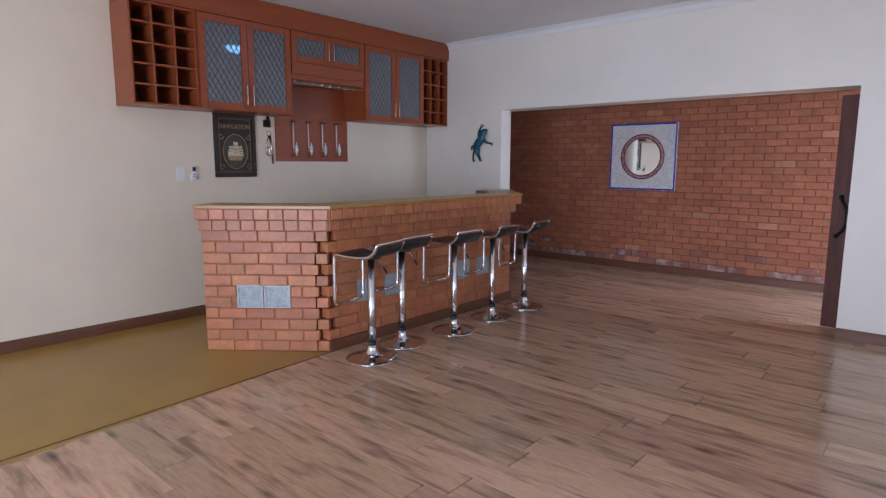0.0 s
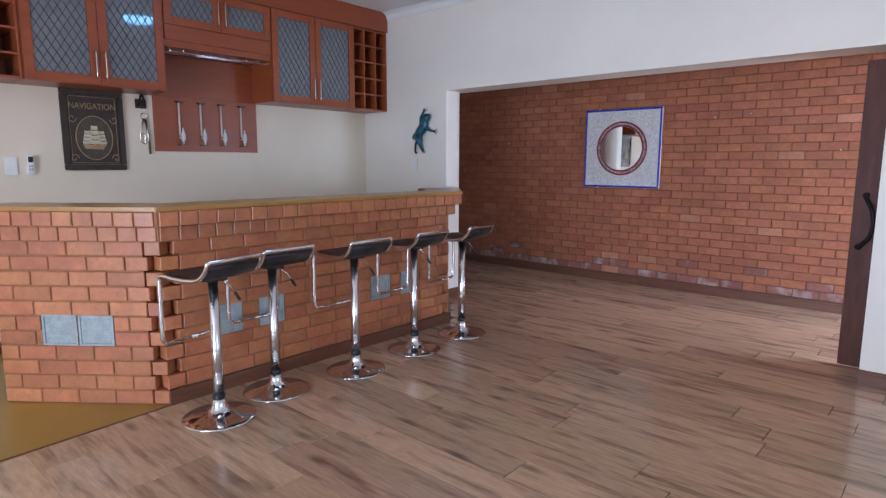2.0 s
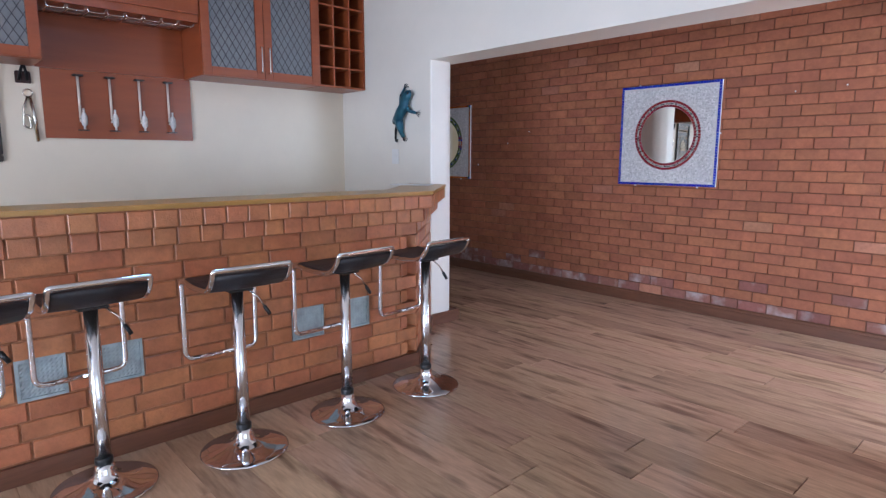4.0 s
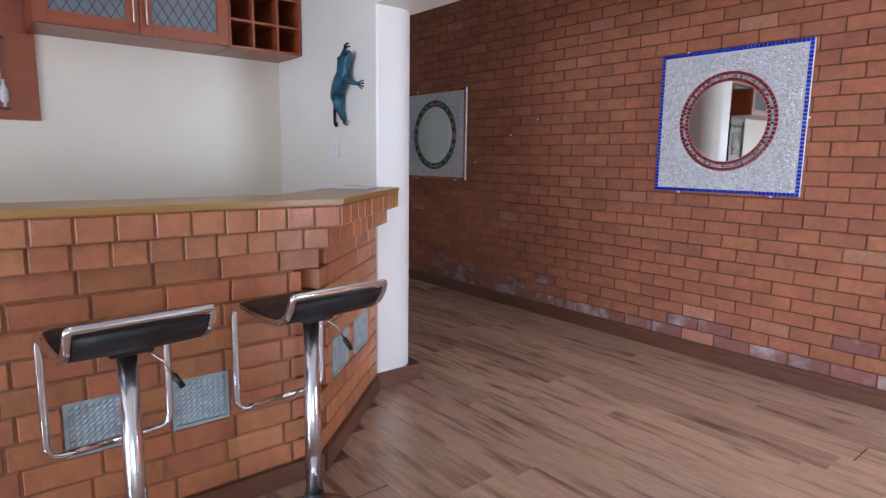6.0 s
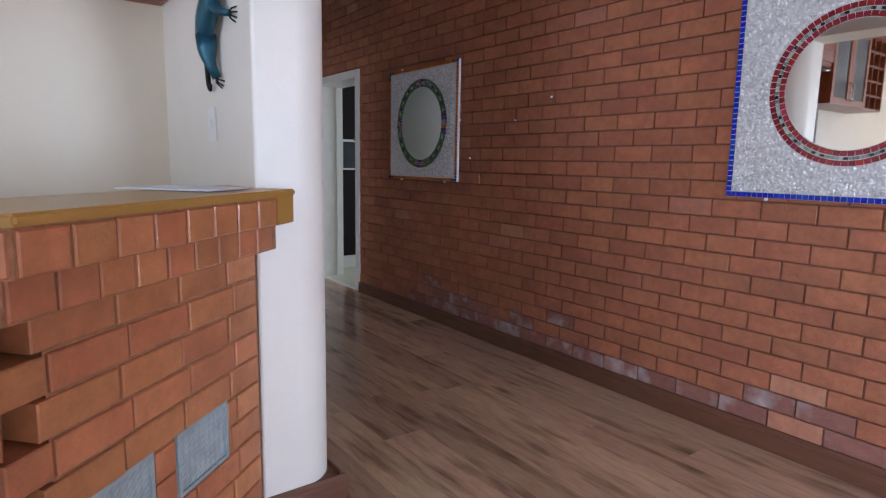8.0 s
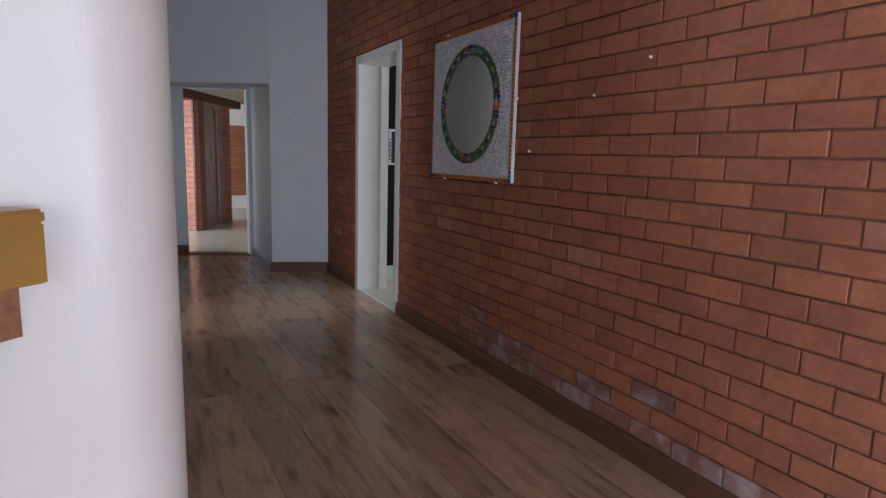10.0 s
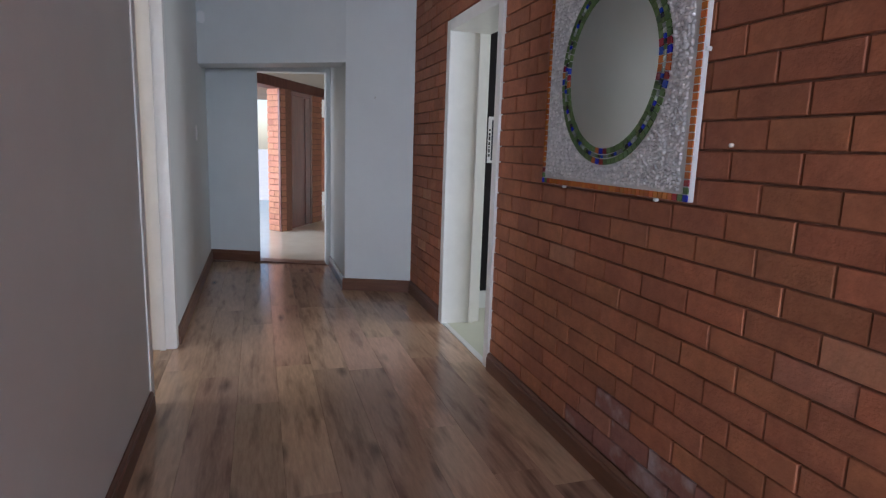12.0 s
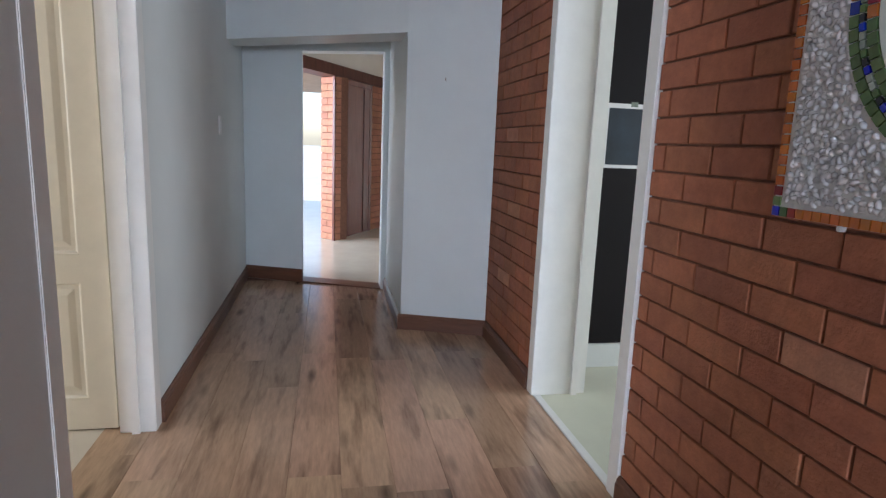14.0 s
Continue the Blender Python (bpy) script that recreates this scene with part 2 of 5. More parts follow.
LAMPGLASS = emitter("lamp_diffuser", (0.28, 0.66, 1.0), 15.0)
PANE = mat("clear_window_glass", (0.95, 0.97, 0.97), 0.02, trans=1.0)


def plank_material(name, island):
    m = mat(name, (0.50, 0.325, 0.205), 0.20, noise_scale=9, amount=0.2, stretch=(1.0, 7.0, 1), bump=0.06, bump_scale=20, rnd=0.17,
            island=island, second=(0.17, 0.098, 0.06), second_scale=2.3, second_amount=0.8, second_from=(0.5, 0.72), rough_var=0.06)
    nt = m.node_tree
    b = nt.nodes["Principled BSDF"]
    src = b.inputs["Base Color"].links[0].from_socket
    vec = [l for l in nt.links if l.to_node.type == "TEX_NOISE"][0].from_socket
    mp = nt.nodes.new("ShaderNodeMapping")
    mp.inputs["Scale"].default_value = (1.15, 0.55, 1)
    nt.links.new(vec, mp.inputs["Vector"])
    vo = nt.nodes.new("ShaderNodeTexVoronoi")
    vo.inputs["Scale"].default_value = 1.6
    nt.links.new(mp.outputs["Vector"], vo.inputs["Vector"])
    mr = nt.nodes.new("ShaderNodeMapRange")
    mr.inputs["From Min"].default_value, mr.inputs["From Max"].default_value = 0.03, 0.2
    mr.inputs["To Min"].default_value, mr.inputs["To Max"].default_value = 0.3, 1.0
    nt.links.new(vo.outputs["Distance"], mr.inputs["Value"])
    mx = nt.nodes.new("ShaderNodeMix")
    mx.data_type, mx.blend_type = "RGBA", "MULTIPLY"
    mx.inputs["Factor"].default_value = 0.85
    nt.links.new(src, mx.inputs["A"])
    nt.links.new(mr.outputs["Result"], mx.inputs["B"])
    nt.links.new(mx.outputs["Result"], b.inputs["Base Color"])
    return m


PLANK = plank_material("oak_laminate_plank", False)
PLANK_FAR = plank_material("oak_laminate_far", True)

# ---- mesh helpers ----


def add_box(bm, lo, hi, m=None):
    vs = [bm.verts.new((x, y, z)) for x in (lo[0], hi[0]) for y in (lo[1], hi[1]) for z in (lo[2], hi[2])]
    if m:
        for v in vs:
            v.co = m @ v.co
    for f in ((0, 1, 3, 2), (4, 6, 7, 5), (0, 4, 5, 1), (2, 3, 7, 6), (0, 2, 6, 4), (1, 5, 7, 3)):
        bm.faces.new([vs[i] for i in f])
    return vs


def boxes(*pairs, bevel=0.0):
    bm = bmesh.new()
    for lo, hi in pairs:
        add_box(bm, [min(a, b) for a, b in zip(lo, hi)], [max(a, b) for a, b in zip(lo, hi)])
    if bevel:
        bmesh.ops.bevel(bm, geom=bm.edges[:], offset=bevel, segments=2, affect="EDGES", clamp_overlap=True)
    return bm


def mesh_of(name, bm, material, smooth=False):
    me = bpy.data.meshes.new(name)
    bmesh.ops.recalc_face_normals(bm, faces=bm.faces[:])
    bm.to_mesh(me)
    bm.free()
    me.materials.append(material)
    if smooth:
        for p in me.polygons:
            p.use_smooth = True
    return me


def part(name, bm, material, parent=None, label="", smooth=False, m=None):
    me = bm if isinstance(bm, bpy.types.Mesh) else mesh_of(name, bm, material, smooth)
    ob = new(name, me)
    if parent is not None:
        ob.parent = parent
    if m is not None:
        ob.matrix_basis = m
    if label:
        ob["label"] = label
    return ob


def thing(name, label, category, group="", m=None):
    ob = new(name)
    ob.empty_display_size = 0.05
    if m is not None:
        ob.matrix_basis = m
    return tagged(ob, label, category, group)


def structure(name, bm, material, label="", category=""):
    return tagged(part(name, bm, material), label, category, kind="structure")


def lathe(profile, n=32):
    bm = bmesh.new()
    rings = []
    for r, z in profile:
        if r < 1e-5:
            rings.append([bm.verts.new((0, 0, z))])
        else:
            rings.append([bm.verts.new((r * math.cos(2 * math.pi * i / n), r * math.sin(2 * math.pi * i / n), z)) for i in range(n)])
    for a, b in zip(rings, rings[1:]):
        for i in range(n):
            j = (i + 1) % n
            if len(a) == 1 and len(b) > 1:
                bm.faces.new((a[0], b[i], b[j]))
            elif len(b) == 1 and len(a) > 1:
                bm.faces.new((a[i], a[j], b[0]))
            elif len(a) > 1:
                bm.faces.new((a[i], a[j], b[j], b[i]))
    return bm


def tube(bm, pts, r, n=8, closed=False, taper=1.0):
    pts = [Vector(p) for p in pts]
    k = len(pts)
    rings = []
    prev = None
    for i, p in enumerate(pts):
        if closed:
            d = pts[(i + 1) % k] - pts[i - 1]
        else:
            d = pts[min(i + 1, k - 1)] - pts[max(i - 1, 0)]
        d.normalize()
        if prev is None:
            ref = Vector((0, 0, 1)) if abs(d.z) < 0.9 else Vector((1, 0, 0))
            u = d.cross(ref).normalized()
        else:
            u = (prev - d * prev.dot(d)).normalized()
        prev = u
        w = d.cross(u)
        rr = r * (1 + (taper - 1) * i / max(1, k - 1))
        rings.append([bm.verts.new(p + rr * (math.cos(2 * math.pi * j / n) * u + math.sin(2 * math.pi * j / n) * w)) for j in range(n)])
    pairs = list(zip(rings, rings[1:])) + ([(rings[-1], rings[0])] if closed else [])
    for a, b in pairs:
        for j in range(n):
            bm.faces.new((a[j], a[(j + 1) % n], b[(j + 1) % n], b[j]))
    if not closed:
        bm.faces.new(rings[0][::-1])
        bm.faces.new(rings[-1])
    return bm


def rounded(pts, r, seg=5):
    """A polyline with its inner corners rounded."""
    pts = [Vector(p) for p in pts]
    out = [pts[0]]
    for a, b, c in zip(pts, pts[1:], pts[2:]):
        d1, d2 = (a - b), (c - b)
        q = min(r, d1.length * 0.49, d2.length * 0.49)
        p1, p2 = b + d1.normalized() * q, b + d2.normalized() * q
        for i in range(seg + 1):
            s = i / seg
            out.append(p1.lerp(b, s).lerp(b.lerp(p2, s), s))
    return out + [pts[-1]]


def facing(origin, kind):
    """A frame on a wall: local x to the viewer's right, y up, z out of the wall."""
    cols = {"x+": ((0, 1, 0), (0, 0, 1), (1, 0, 0)), "y-": ((1, 0, 0), (0, 0, 1), (0, -1, 0)), "y+": ((-1, 0, 0), (0, 0, 1), (0, 1, 0)),
            "x-": ((0, -1, 0), (0, 0, 1), (-1, 0, 0))}[kind]
    m = Matrix.Identity(4)
    for i, c in enumerate(cols):
        for j in range(3):
            m[j][i] = c[j]
    m.translation = origin
    return m


def prism(poly, z0, z1):
    bm = bmesh.new()
    lo = [bm.verts.new((x, y, z0)) for x, y in poly]
    hi = [bm.verts.new((x, y, z1)) for x, y in poly]
    bm.faces.new(lo[::-1])
    bm.faces.new(hi)
    n = len(poly)
    for i in range(n):
        bm.faces.new((lo[i], lo[(i + 1) % n], hi[(i + 1) % n], hi[i]))
    return bm


def text_mesh(name, body, size, depth=0.001):
    cu = bpy.data.curves.new(name, "FONT")
    cu.body, cu.size, cu.extrude, cu.align_x, cu.align_y = body, size, depth, "CENTER", "CENTER"
    tmp = bpy.data.objects.new(name, cu)
    scene.collection.objects.link(tmp)
    bpy.context.view_layer.update()
    me = bpy.data.meshes.new_from_object(tmp.evaluated_get(bpy.context.evaluated_depsgraph_get()))
    bpy.data.objects.remove(tmp)
    return me


# ---- plan ----
H = 2.92                       # ceiling
LW = -5.15                     # face of the wall with the cabinets
PF, PB = 5.51, 5.79            # partition, room face and hall face
BW = 7.50                      # face of the brick wall
OL, OR, OH = -3.94, -0.46, 2.07  # wide opening in the partition
EW = -8.985                    # hall end wall
RB = -10.05                    # back wall of the recess
CX = -4.79                     # cabinet fronts
CZ0, CZ1 = 1.91, 2.715         # cabinets, underside and top
HX = 1.6                       # end of the hall behind the camera
XE, YS = 2.6, -3.2             # far sides of the bar room

# ---- walls ----
structure("wall_west", boxes(((LW - 0.14, YS, 0), (LW, PF, H))), CREAM, "cream painted wall behind the bar", "wall")
def rounded_corner(cx, cy, r, a0, a1, n=8):
    return [(cx + r * math.cos(radians(a0 + (a1 - a0) * i / n)), cy + r * math.sin(radians(a0 + (a1 - a0) * i / n))) for i in range(n + 1)]


def join(*bms):
    """Several bmeshes in one."""
    out = bmesh.new()
    for b in bms:
        vm = {v: out.verts.new(v.co) for v in b.verts}
        for f in b.faces:
            out.faces.new([vm[v] for v in f.verts])
        b.free()
    return out


PIER = [(LW, PF)] + rounded_corner(OL - 0.012, PF + 0.012, 0.012, -90, 0, 4) + rounded_corner(OL - 0.14, PB - 0.14, 0.14, 0, 90, 28) + [(LW, PB)]
structure("wall_partition", join(prism(PIER, 0, OH), prism([(LW, PF), (OL, PF), (OL, PB), (LW, PB)], OH, H)), WHITE_WALL, "off-white plastered pier with a rounded edge", "wall")
structure("wall_partition_main", boxes(((OL, PF, OH), (OR, PB, H)), ((OR, PF, 0), (XE + 0.2, PB, H))),
          WHITE_WALL, "off-white plastered wall with a wide opening", "wall")
DLA, DLB, DH = -7.705, -6.875, 2.01
DLW = -7.768                   # masonry edge behind the far jamb
structure("wall_hall_south", boxes(((RB - 0.7, PB - 0.2, 0), (DLW, PB - 0.002, H)), ((DLW, PB - 0.2, DH), (DLB, PB - 0.002, H)), ((DLB, PB - 0.2, 0), (LW - 0.14, PB - 0.002, H)),
          ((LW - 0.14, PF + 0.002, 0), (LW, PB - 0.002, H))), HALL_WALL, "off-white hall wall with a doorway, toned grey for the hall light", "wall")
EY = 6.965                     # edge between the end wall and the recess
SK, SL, SR = 0.36, 0.66, 0.42  # the hall's end is not square to its sides: end wall, lintel, recess


def xe(y):
    return EW + SK * (y - EY)


def xl(y):
    return EW + SL * (y - EY)


def xr(y):
    return RB + SR * (y - 6.925)


YL = PB - 0.002
bm = prism([(xe(EY), EY), (xe(BW - 0.004), BW - 0.004), (xr(BW - 0.004), BW - 0.004), (xr(EY), EY)], 0, H)
structure("wall_hall_end", bm, HALL_WALL, "off-white wall at the end of the hall, toned grey for its light", "wall")
bm = prism([(xl(YL), YL), (xl(EY - 0.0005), EY - 0.0005), (xl(EY - 0.0005) - 0.34, EY - 0.0005), (xl(YL) - 0.34, YL)], 1.885, H)
structure("wall_hall_lintel", bm, HALL_WALL, "off-white lintel over the recess, toned grey for the hall light", "wall")
RY0, RY1, RH = 6.28, 6.925, 1.917


def recess_piece(name, y0, y1, z0, z1):
    structure(name, prism([(xr(y0) - 0.002, y0), (xr(y1) - 0.002, y1), (xr(y1) - 0.16, y1), (xr(y0) - 0.16, y0)], z0, z1), HALL_WALL, "off-white wall round a low doorway, toned grey for the hall light", "wall")


recess_piece("wall_recess_left", YL - 0.2, RY0, 0, H)
recess_piece("wall_recess_head", RY0 + 0.0005, RY1 - 0.0005, RH, H)
recess_piece("wall_recess_right", RY1, BW + 0.2, 0, H)
structure("wall_east", boxes(((XE, YS, 0), (XE + 0.2, 0.7, H)), ((XE, 0.7, 2.2), (XE + 0.2, 3.9, H)), ((XE, 3.9, 0), (XE + 0.2, PF, H)),
          ((HX, PB, 0), (HX + 0.2, 5.95, H)), ((HX, 5.95, 2.1), (HX + 0.2, 7.3, H)), ((HX, 7.3, 0), (HX + 0.2, BW + 0.009, H))), WHITE_WALL, "off-white wall with glazed doors", "wall")
structure("wall_south", boxes(((LW - 0.14, YS - 0.2, 0), (-2.6, YS, H)), ((-2.6, YS - 0.2, 2.2), (0.8, YS, H)), ((0.8, YS - 0.2, 0), (XE + 0.2, YS, H))),
          CREAM, "cream painted wall with a wide window", "wall")
structure("ceiling_main", boxes(((RB - 0.6, YS, H), (XE + 0.2, BW + 0.2, H + 0.1))), CEIL, "white painted ceiling", "ceiling")
DRA, DRB, DRH = -7.88, -7.025, 2.003
NB = BW + 0.275                # room side of the brick wall
structure("wall_north_core", boxes(((EW - 0.05, BW + 0.012, 0), (DRA, NB, H)), ((DRA, BW + 0.012, DRH), (DRB, NB, H)), ((DRB, BW + 0.012, 0), (XE, NB, H))),
          MORTAR, "brown mortar backing of the face-brick wall", "wall")


def cornice(name, a, b, out, mat_=CEIL):
    """A small cove between wall and ceiling, from a to b, standing out along out."""
    a, b, o = Vector((*a, 0)), Vector((*b, 0)), Vector((*out, 0))
    prof = [(0, H - 0.075), (0.012, H - 0.075), (0.02, H - 0.055), (0.035, H - 0.03), (0.06, H - 0.016), (0.075, H - 0.012), (0.075, H - 0.002), (0, H - 0.002)]
    bm = bmesh.new()
    ra = [bm.verts.new(a + o * (d + 0.001) + Vector((0, 0, z))) for d, z in prof]
    rb = [bm.verts.new(b + o * (d + 0.001) + Vector((0, 0, z))) for d, z in prof]
    for i in range(len(prof)):
        j = (i + 1) % len(prof)
        bm.faces.new((ra[i], ra[j], rb[j], rb[i]))
    bm.faces.new(ra[::-1])
    bm.faces.new(rb)
    structure(name, bm, mat_, "white coved cornice", "trim")


cornice("trim_cornice_partition", (CX + 0.022, PF), (XE, PF), (0, -1))
SN = Vector((1, -SK)).normalized()
SNL, SNR = Vector((1, -SL)).normalized(), Vector((1, -SR)).normalized()
cornice("trim_cornice_hall_end", (xe(EY), EY), (xe(BW), BW), (SN.x, SN.y))
cornice("trim_cornice_hall_lintel", (xl(YL), YL), (xl(EY), EY), (SNL.x, SNL.y))
cornice("trim_cornice_hall_south", (xl(YL) + 0.08, YL), (LW, YL), (0, 1))
cornice("trim_cornice_west", (LW, YS), (LW, 1.685), (1, 0))


def skirting(name, a, b, out, h=0.10, t=0.018):
    a, b, o = Vector((*a, 0)), Vector((*b, 0)), Vector((*out, 0))
    prof = [(0, 0), (t, 0), (t, h * 0.72), (t * 0.75, h * 0.78), (t * 0.75, h * 0.88), (t * 0.3, h), (0, h)]
    bm = bmesh.new()
    ra = [bm.verts.new(a + o * (d + 0.0015) + Vector((0, 0, z + 0.001))) for d, z in prof]
    rb = [bm.verts.new(b + o * (d + 0.0015) + Vector((0, 0, z + 0.001))) for d, z in prof]
    for i in range(len(prof)):
        j = (i + 1) % len(prof)
        bm.faces.new((ra[i], ra[j], rb[j], rb[i]))
    bm.faces.new(ra[::-1])
    bm.faces.new(rb)
    structure(name, bm, SKIRT, "brown stained wooden skirting board", "skirting")


skirting("baseboard_west", (LW, YS), (LW, PF), (1, 0), 0.09)
skirting("baseboard_pier_front", (LW, PF), (OL, PF), (0, -1), 0.09)
skirting("baseboard_pier_side", (OL, PF - 0.0195), (OL, PB + 0.0195), (1, 0), 0.09)
structure("baseboard_pier_corner", boxes(((OL - 0.13, PB - 0.13, 0.001), (OL + 0.001, PB + 0.001, 0.086))), SKIRT, "brown wooden corner block of the skirting", "skirting")
skirting("baseboard_partition_right", (OR, PF), (XE, PF), (0, -1), 0.09)
skirting("baseboard_hall_pier", (OL, PB), (LW, PB), (0, 1))
skirting("baseboard_hall_south_a", (DLB + 0.06, PB - 0.002), (LW - 0.14, PB - 0.002), (0, 1))
skirting("baseboard_hall_south_b", (xr(YL), YL), (DLA - 0.06, YL), (0, 1))
skirting("baseboard_hall_end", (xe(EY - 0.015), EY - 0.015), (xe(BW), BW), (SN.x, SN.y))
skirting("baseboard_hall_block", (EW - 0.001, EY), (xr(EY), EY), (0, -1))
skirting("baseboard_recess_a", (xr(YL), YL), (xr(RY0), RY0), (SNR.x, SNR.y), 0.11)
skirting("baseboard_brick_wall_a", (DRB + 0.055, BW), (XE, BW), (0, -1), 0.10, 0.02)
skirting("baseboard_brick_wall_b", (xe(BW) + 0.02, BW), (DRA - 0.055, BW), (0, -1), 0.10, 0.02)

# ---- ground and outside ----
structure("ground", boxes(((-120, -120, -0.35), (120, 120, -0.08))), GROUNDM, "pale paving around the house", "ground")
structure("floor_slab", boxes(((-17.4, YS - 0.2, -0.07), (XE + 0.2, 11, -0.014))), MORTAR, "concrete floor slab", "floor")


def window(name, origin, kind, w, h, panes, label):
    m = facing(origin, kind)
    t = tagged(new(name), label, "window", kind="structure")
    t.matrix_basis = m
    fr = boxes(((0, 0, -0.03), (w, 0.05, 0.03)), ((0, h - 0.05, -0.03), (w, h, 0.03)), ((0, 0.05, -0.03), (0.05, h - 0.05, 0.03)), ((w - 0.05, 0.05, -0.03), (w, h - 0.05, 0.03)))
    part("window_frame", fr, TRIMW, t)
    step = (w - 0.1) / panes
    for i in range(panes):
        if i:
            part("mullion", boxes(((0.03 + i * step, 0.052, -0.025), (0.07 + i * step, h - 0.052, 0.025))), TRIMW, t)
        p = part("pane", boxes(((0.055 + i * step + 0.02, 0.055, -0.003), (0.045 + (i + 1) * step - 0.005, h - 0.055, 0.003))), PANE, t)
        p.visible_shadow = False


window("window_1", (0.8, YS - 0.1, 0.0), "y+", 3.4, 2.2, 3, "white-framed glazed doors to the garden")
window("window_2", (XE + 0.1, 3.9, 0.0), "x-", 3.2, 2.2, 3, "white-framed glazed sliding doors")
window("window_3", (HX + 0.1, 7.3, 0.0), "x-", 1.35, 2.1, 2, "white-framed glazed double door at the hall")

# ---- doors ----


def casing(parent, x0, x1, h, y, out, depth, material=TRIMW, w=0.05, proud=0.012):
    """A door frame round an opening along x: jambs, head and stops, on a wall whose face is y and looks along out."""
    ya, yb = y + out * proud, y - out * depth
    part("jamb", boxes(((x0 - w, ya, 0), (x0 + 0.02, yb, h + w)), bevel=0.003), material, parent)
    part("jamb", boxes(((x1 - 0.02, ya, 0), (x1 + w, yb, h + w)), bevel=0.003), material, parent)
    part("head", boxes(((x0 + 0.021, ya, h - 0.02), (x1 - 0.021, yb, h + w)), bevel=0.003), material, parent)
    part("stop", boxes(((x0 + 0.021, yb + out * 0.05, 0), (x0 + 0.035, yb + out * 0.08, h - 0.021))), material, parent)


def panel_door(name, label, w, h, m, material):
    t = thing(name, label, "door", m=m)
    cols, rows = ((0.10, w / 2 - 0.05), (w / 2 + 0.05, w - 0.10)), ((0.14, 0.63), (0.74, h - 0.13))
    xs, zs = sorted({0, w, *sum(cols, ())}), sorted({0.006, h, *sum(rows, ())})
    bm = boxes(((0, 0.0095, 0.006), (w, 0.0305, h)))
    for y0, dy in ((0.0, 1), (0.04, -1)):
        for xa, xb in zip(xs, xs[1:]):
            for za, zb in zip(zs, zs[1:]):
                if (xa, xb) in cols and (za, zb) in rows:
                    continue
                add_box(bm, (xa, min(y0, y0 + dy * 0.0094), za), (xb, max(y0, y0 + dy * 0.0094), zb))
    part("leaf", bm, material, t)
    for y0, dy in ((0.0, 1), (0.04, -1)):
        for xa, xb in cols:
            for za, zb in rows:
                # moulding, sunk field and raised centre
                bm = bmesh.new()
                rings = [[bm.verts.new((x, y0 + dy * d, z)) for x, z in ((xa + o, za + o), (xb - o, za + o), (xb - o, zb - o), (xa + o, zb - o))]
                         for o, d in ((0.0005, 0.0005), (0.006, 0.001), (0.014, 0.0075), (0.03, 0.008), (0.055, 0.0015))]
                for a, b in zip(rings, rings[1:]):
                    for k in range(4):
                        bm.faces.new((a[k], a[(k + 1) % 4], b[(k + 1) % 4], b[k]))
                bm.faces.new(rings[-1])
                part("raised_panel", bm, material, t)
    for z in (0.25, 1.75):
        bm = bmesh.new()
        tube(bm, [(0.002, -0.006, z - 0.05), (0.002, -0.006, z + 0.05)], 0.006)
        part("hinge", bm, STEEL, t, "steel butt hinge")
    bm = bmesh.new()
    tube(bm, rounded([(w - 0.06, 0, 1.02), (w - 0.06, -0.045, 1.02), (w - 0.17, -0.05, 1.02)], 0.015), 0.009)
    add_box(bm, (w - 0.08, -0.005, 0.93), (w - 0.04, -0.0005, 1.09))
    part("handle", bm, STEEL, t, "steel lever handle")
    return t


f1 = tagged(new("door_1_frame"), "white painted steel door frame in the brick wall", "door frame", kind="structure")
casing(f1, DRA, DRB, DRH, BW, -1, 0.272)
f2 = tagged(new("door_2_frame"), "white painted door frame in the hall wall", "door frame", kind="structure")
casing(f2, DLA, DLB, DH, YL, 1, 0.135, w=0.06, proud=0.006)
panel_door("panel_door", "ivory painted panelled door standing open into the side room", 0.83, 1.98, pose(-7.766, 5.634, 0.0, 0, 0, -90), DOORW)

# sliding timber leaf at the wide opening
leaf = thing("sliding_door", "dark stained timber sliding door with a wrought-iron pull", "door", m=pose(-0.605, PB + 0.022, 0.0))
part("leaf", boxes(((0.0, 0, 0.012), (1.75, 0.045, 2.03)), bevel=0.004), DARKWOOD, leaf)
part("edge_bead", boxes(((-0.012, 0.008, 0.012), (-0.0005, 0.037, 2.03)), bevel=0.002), DARKWOOD, leaf)
bm = bmesh.new()
hp = [(0.055, -0.004, 1.17), (0.062, -0.03, 1.14), (0.10, -0.055, 1.08), (0.115, -0.06, 0.98), (0.10, -0.055, 0.90), (0.06, -0.03, 0.85), (0.04, -0.004, 0.83)]
tube(bm, rounded(hp, 0.03), 0.013)
for p in (hp[0], hp[-1]):
    bmesh.ops.create_icosphere(bm, subdivisions=2, radius=0.021, matrix=Matrix.Translation((p[0], -0.012, p[2])))
part("pull_handle", bm, IRON, leaf, "black wrought-iron pull handle", True)

# ---- cabinets over the bar ----
CD = CX - LW - 0.002            # depth


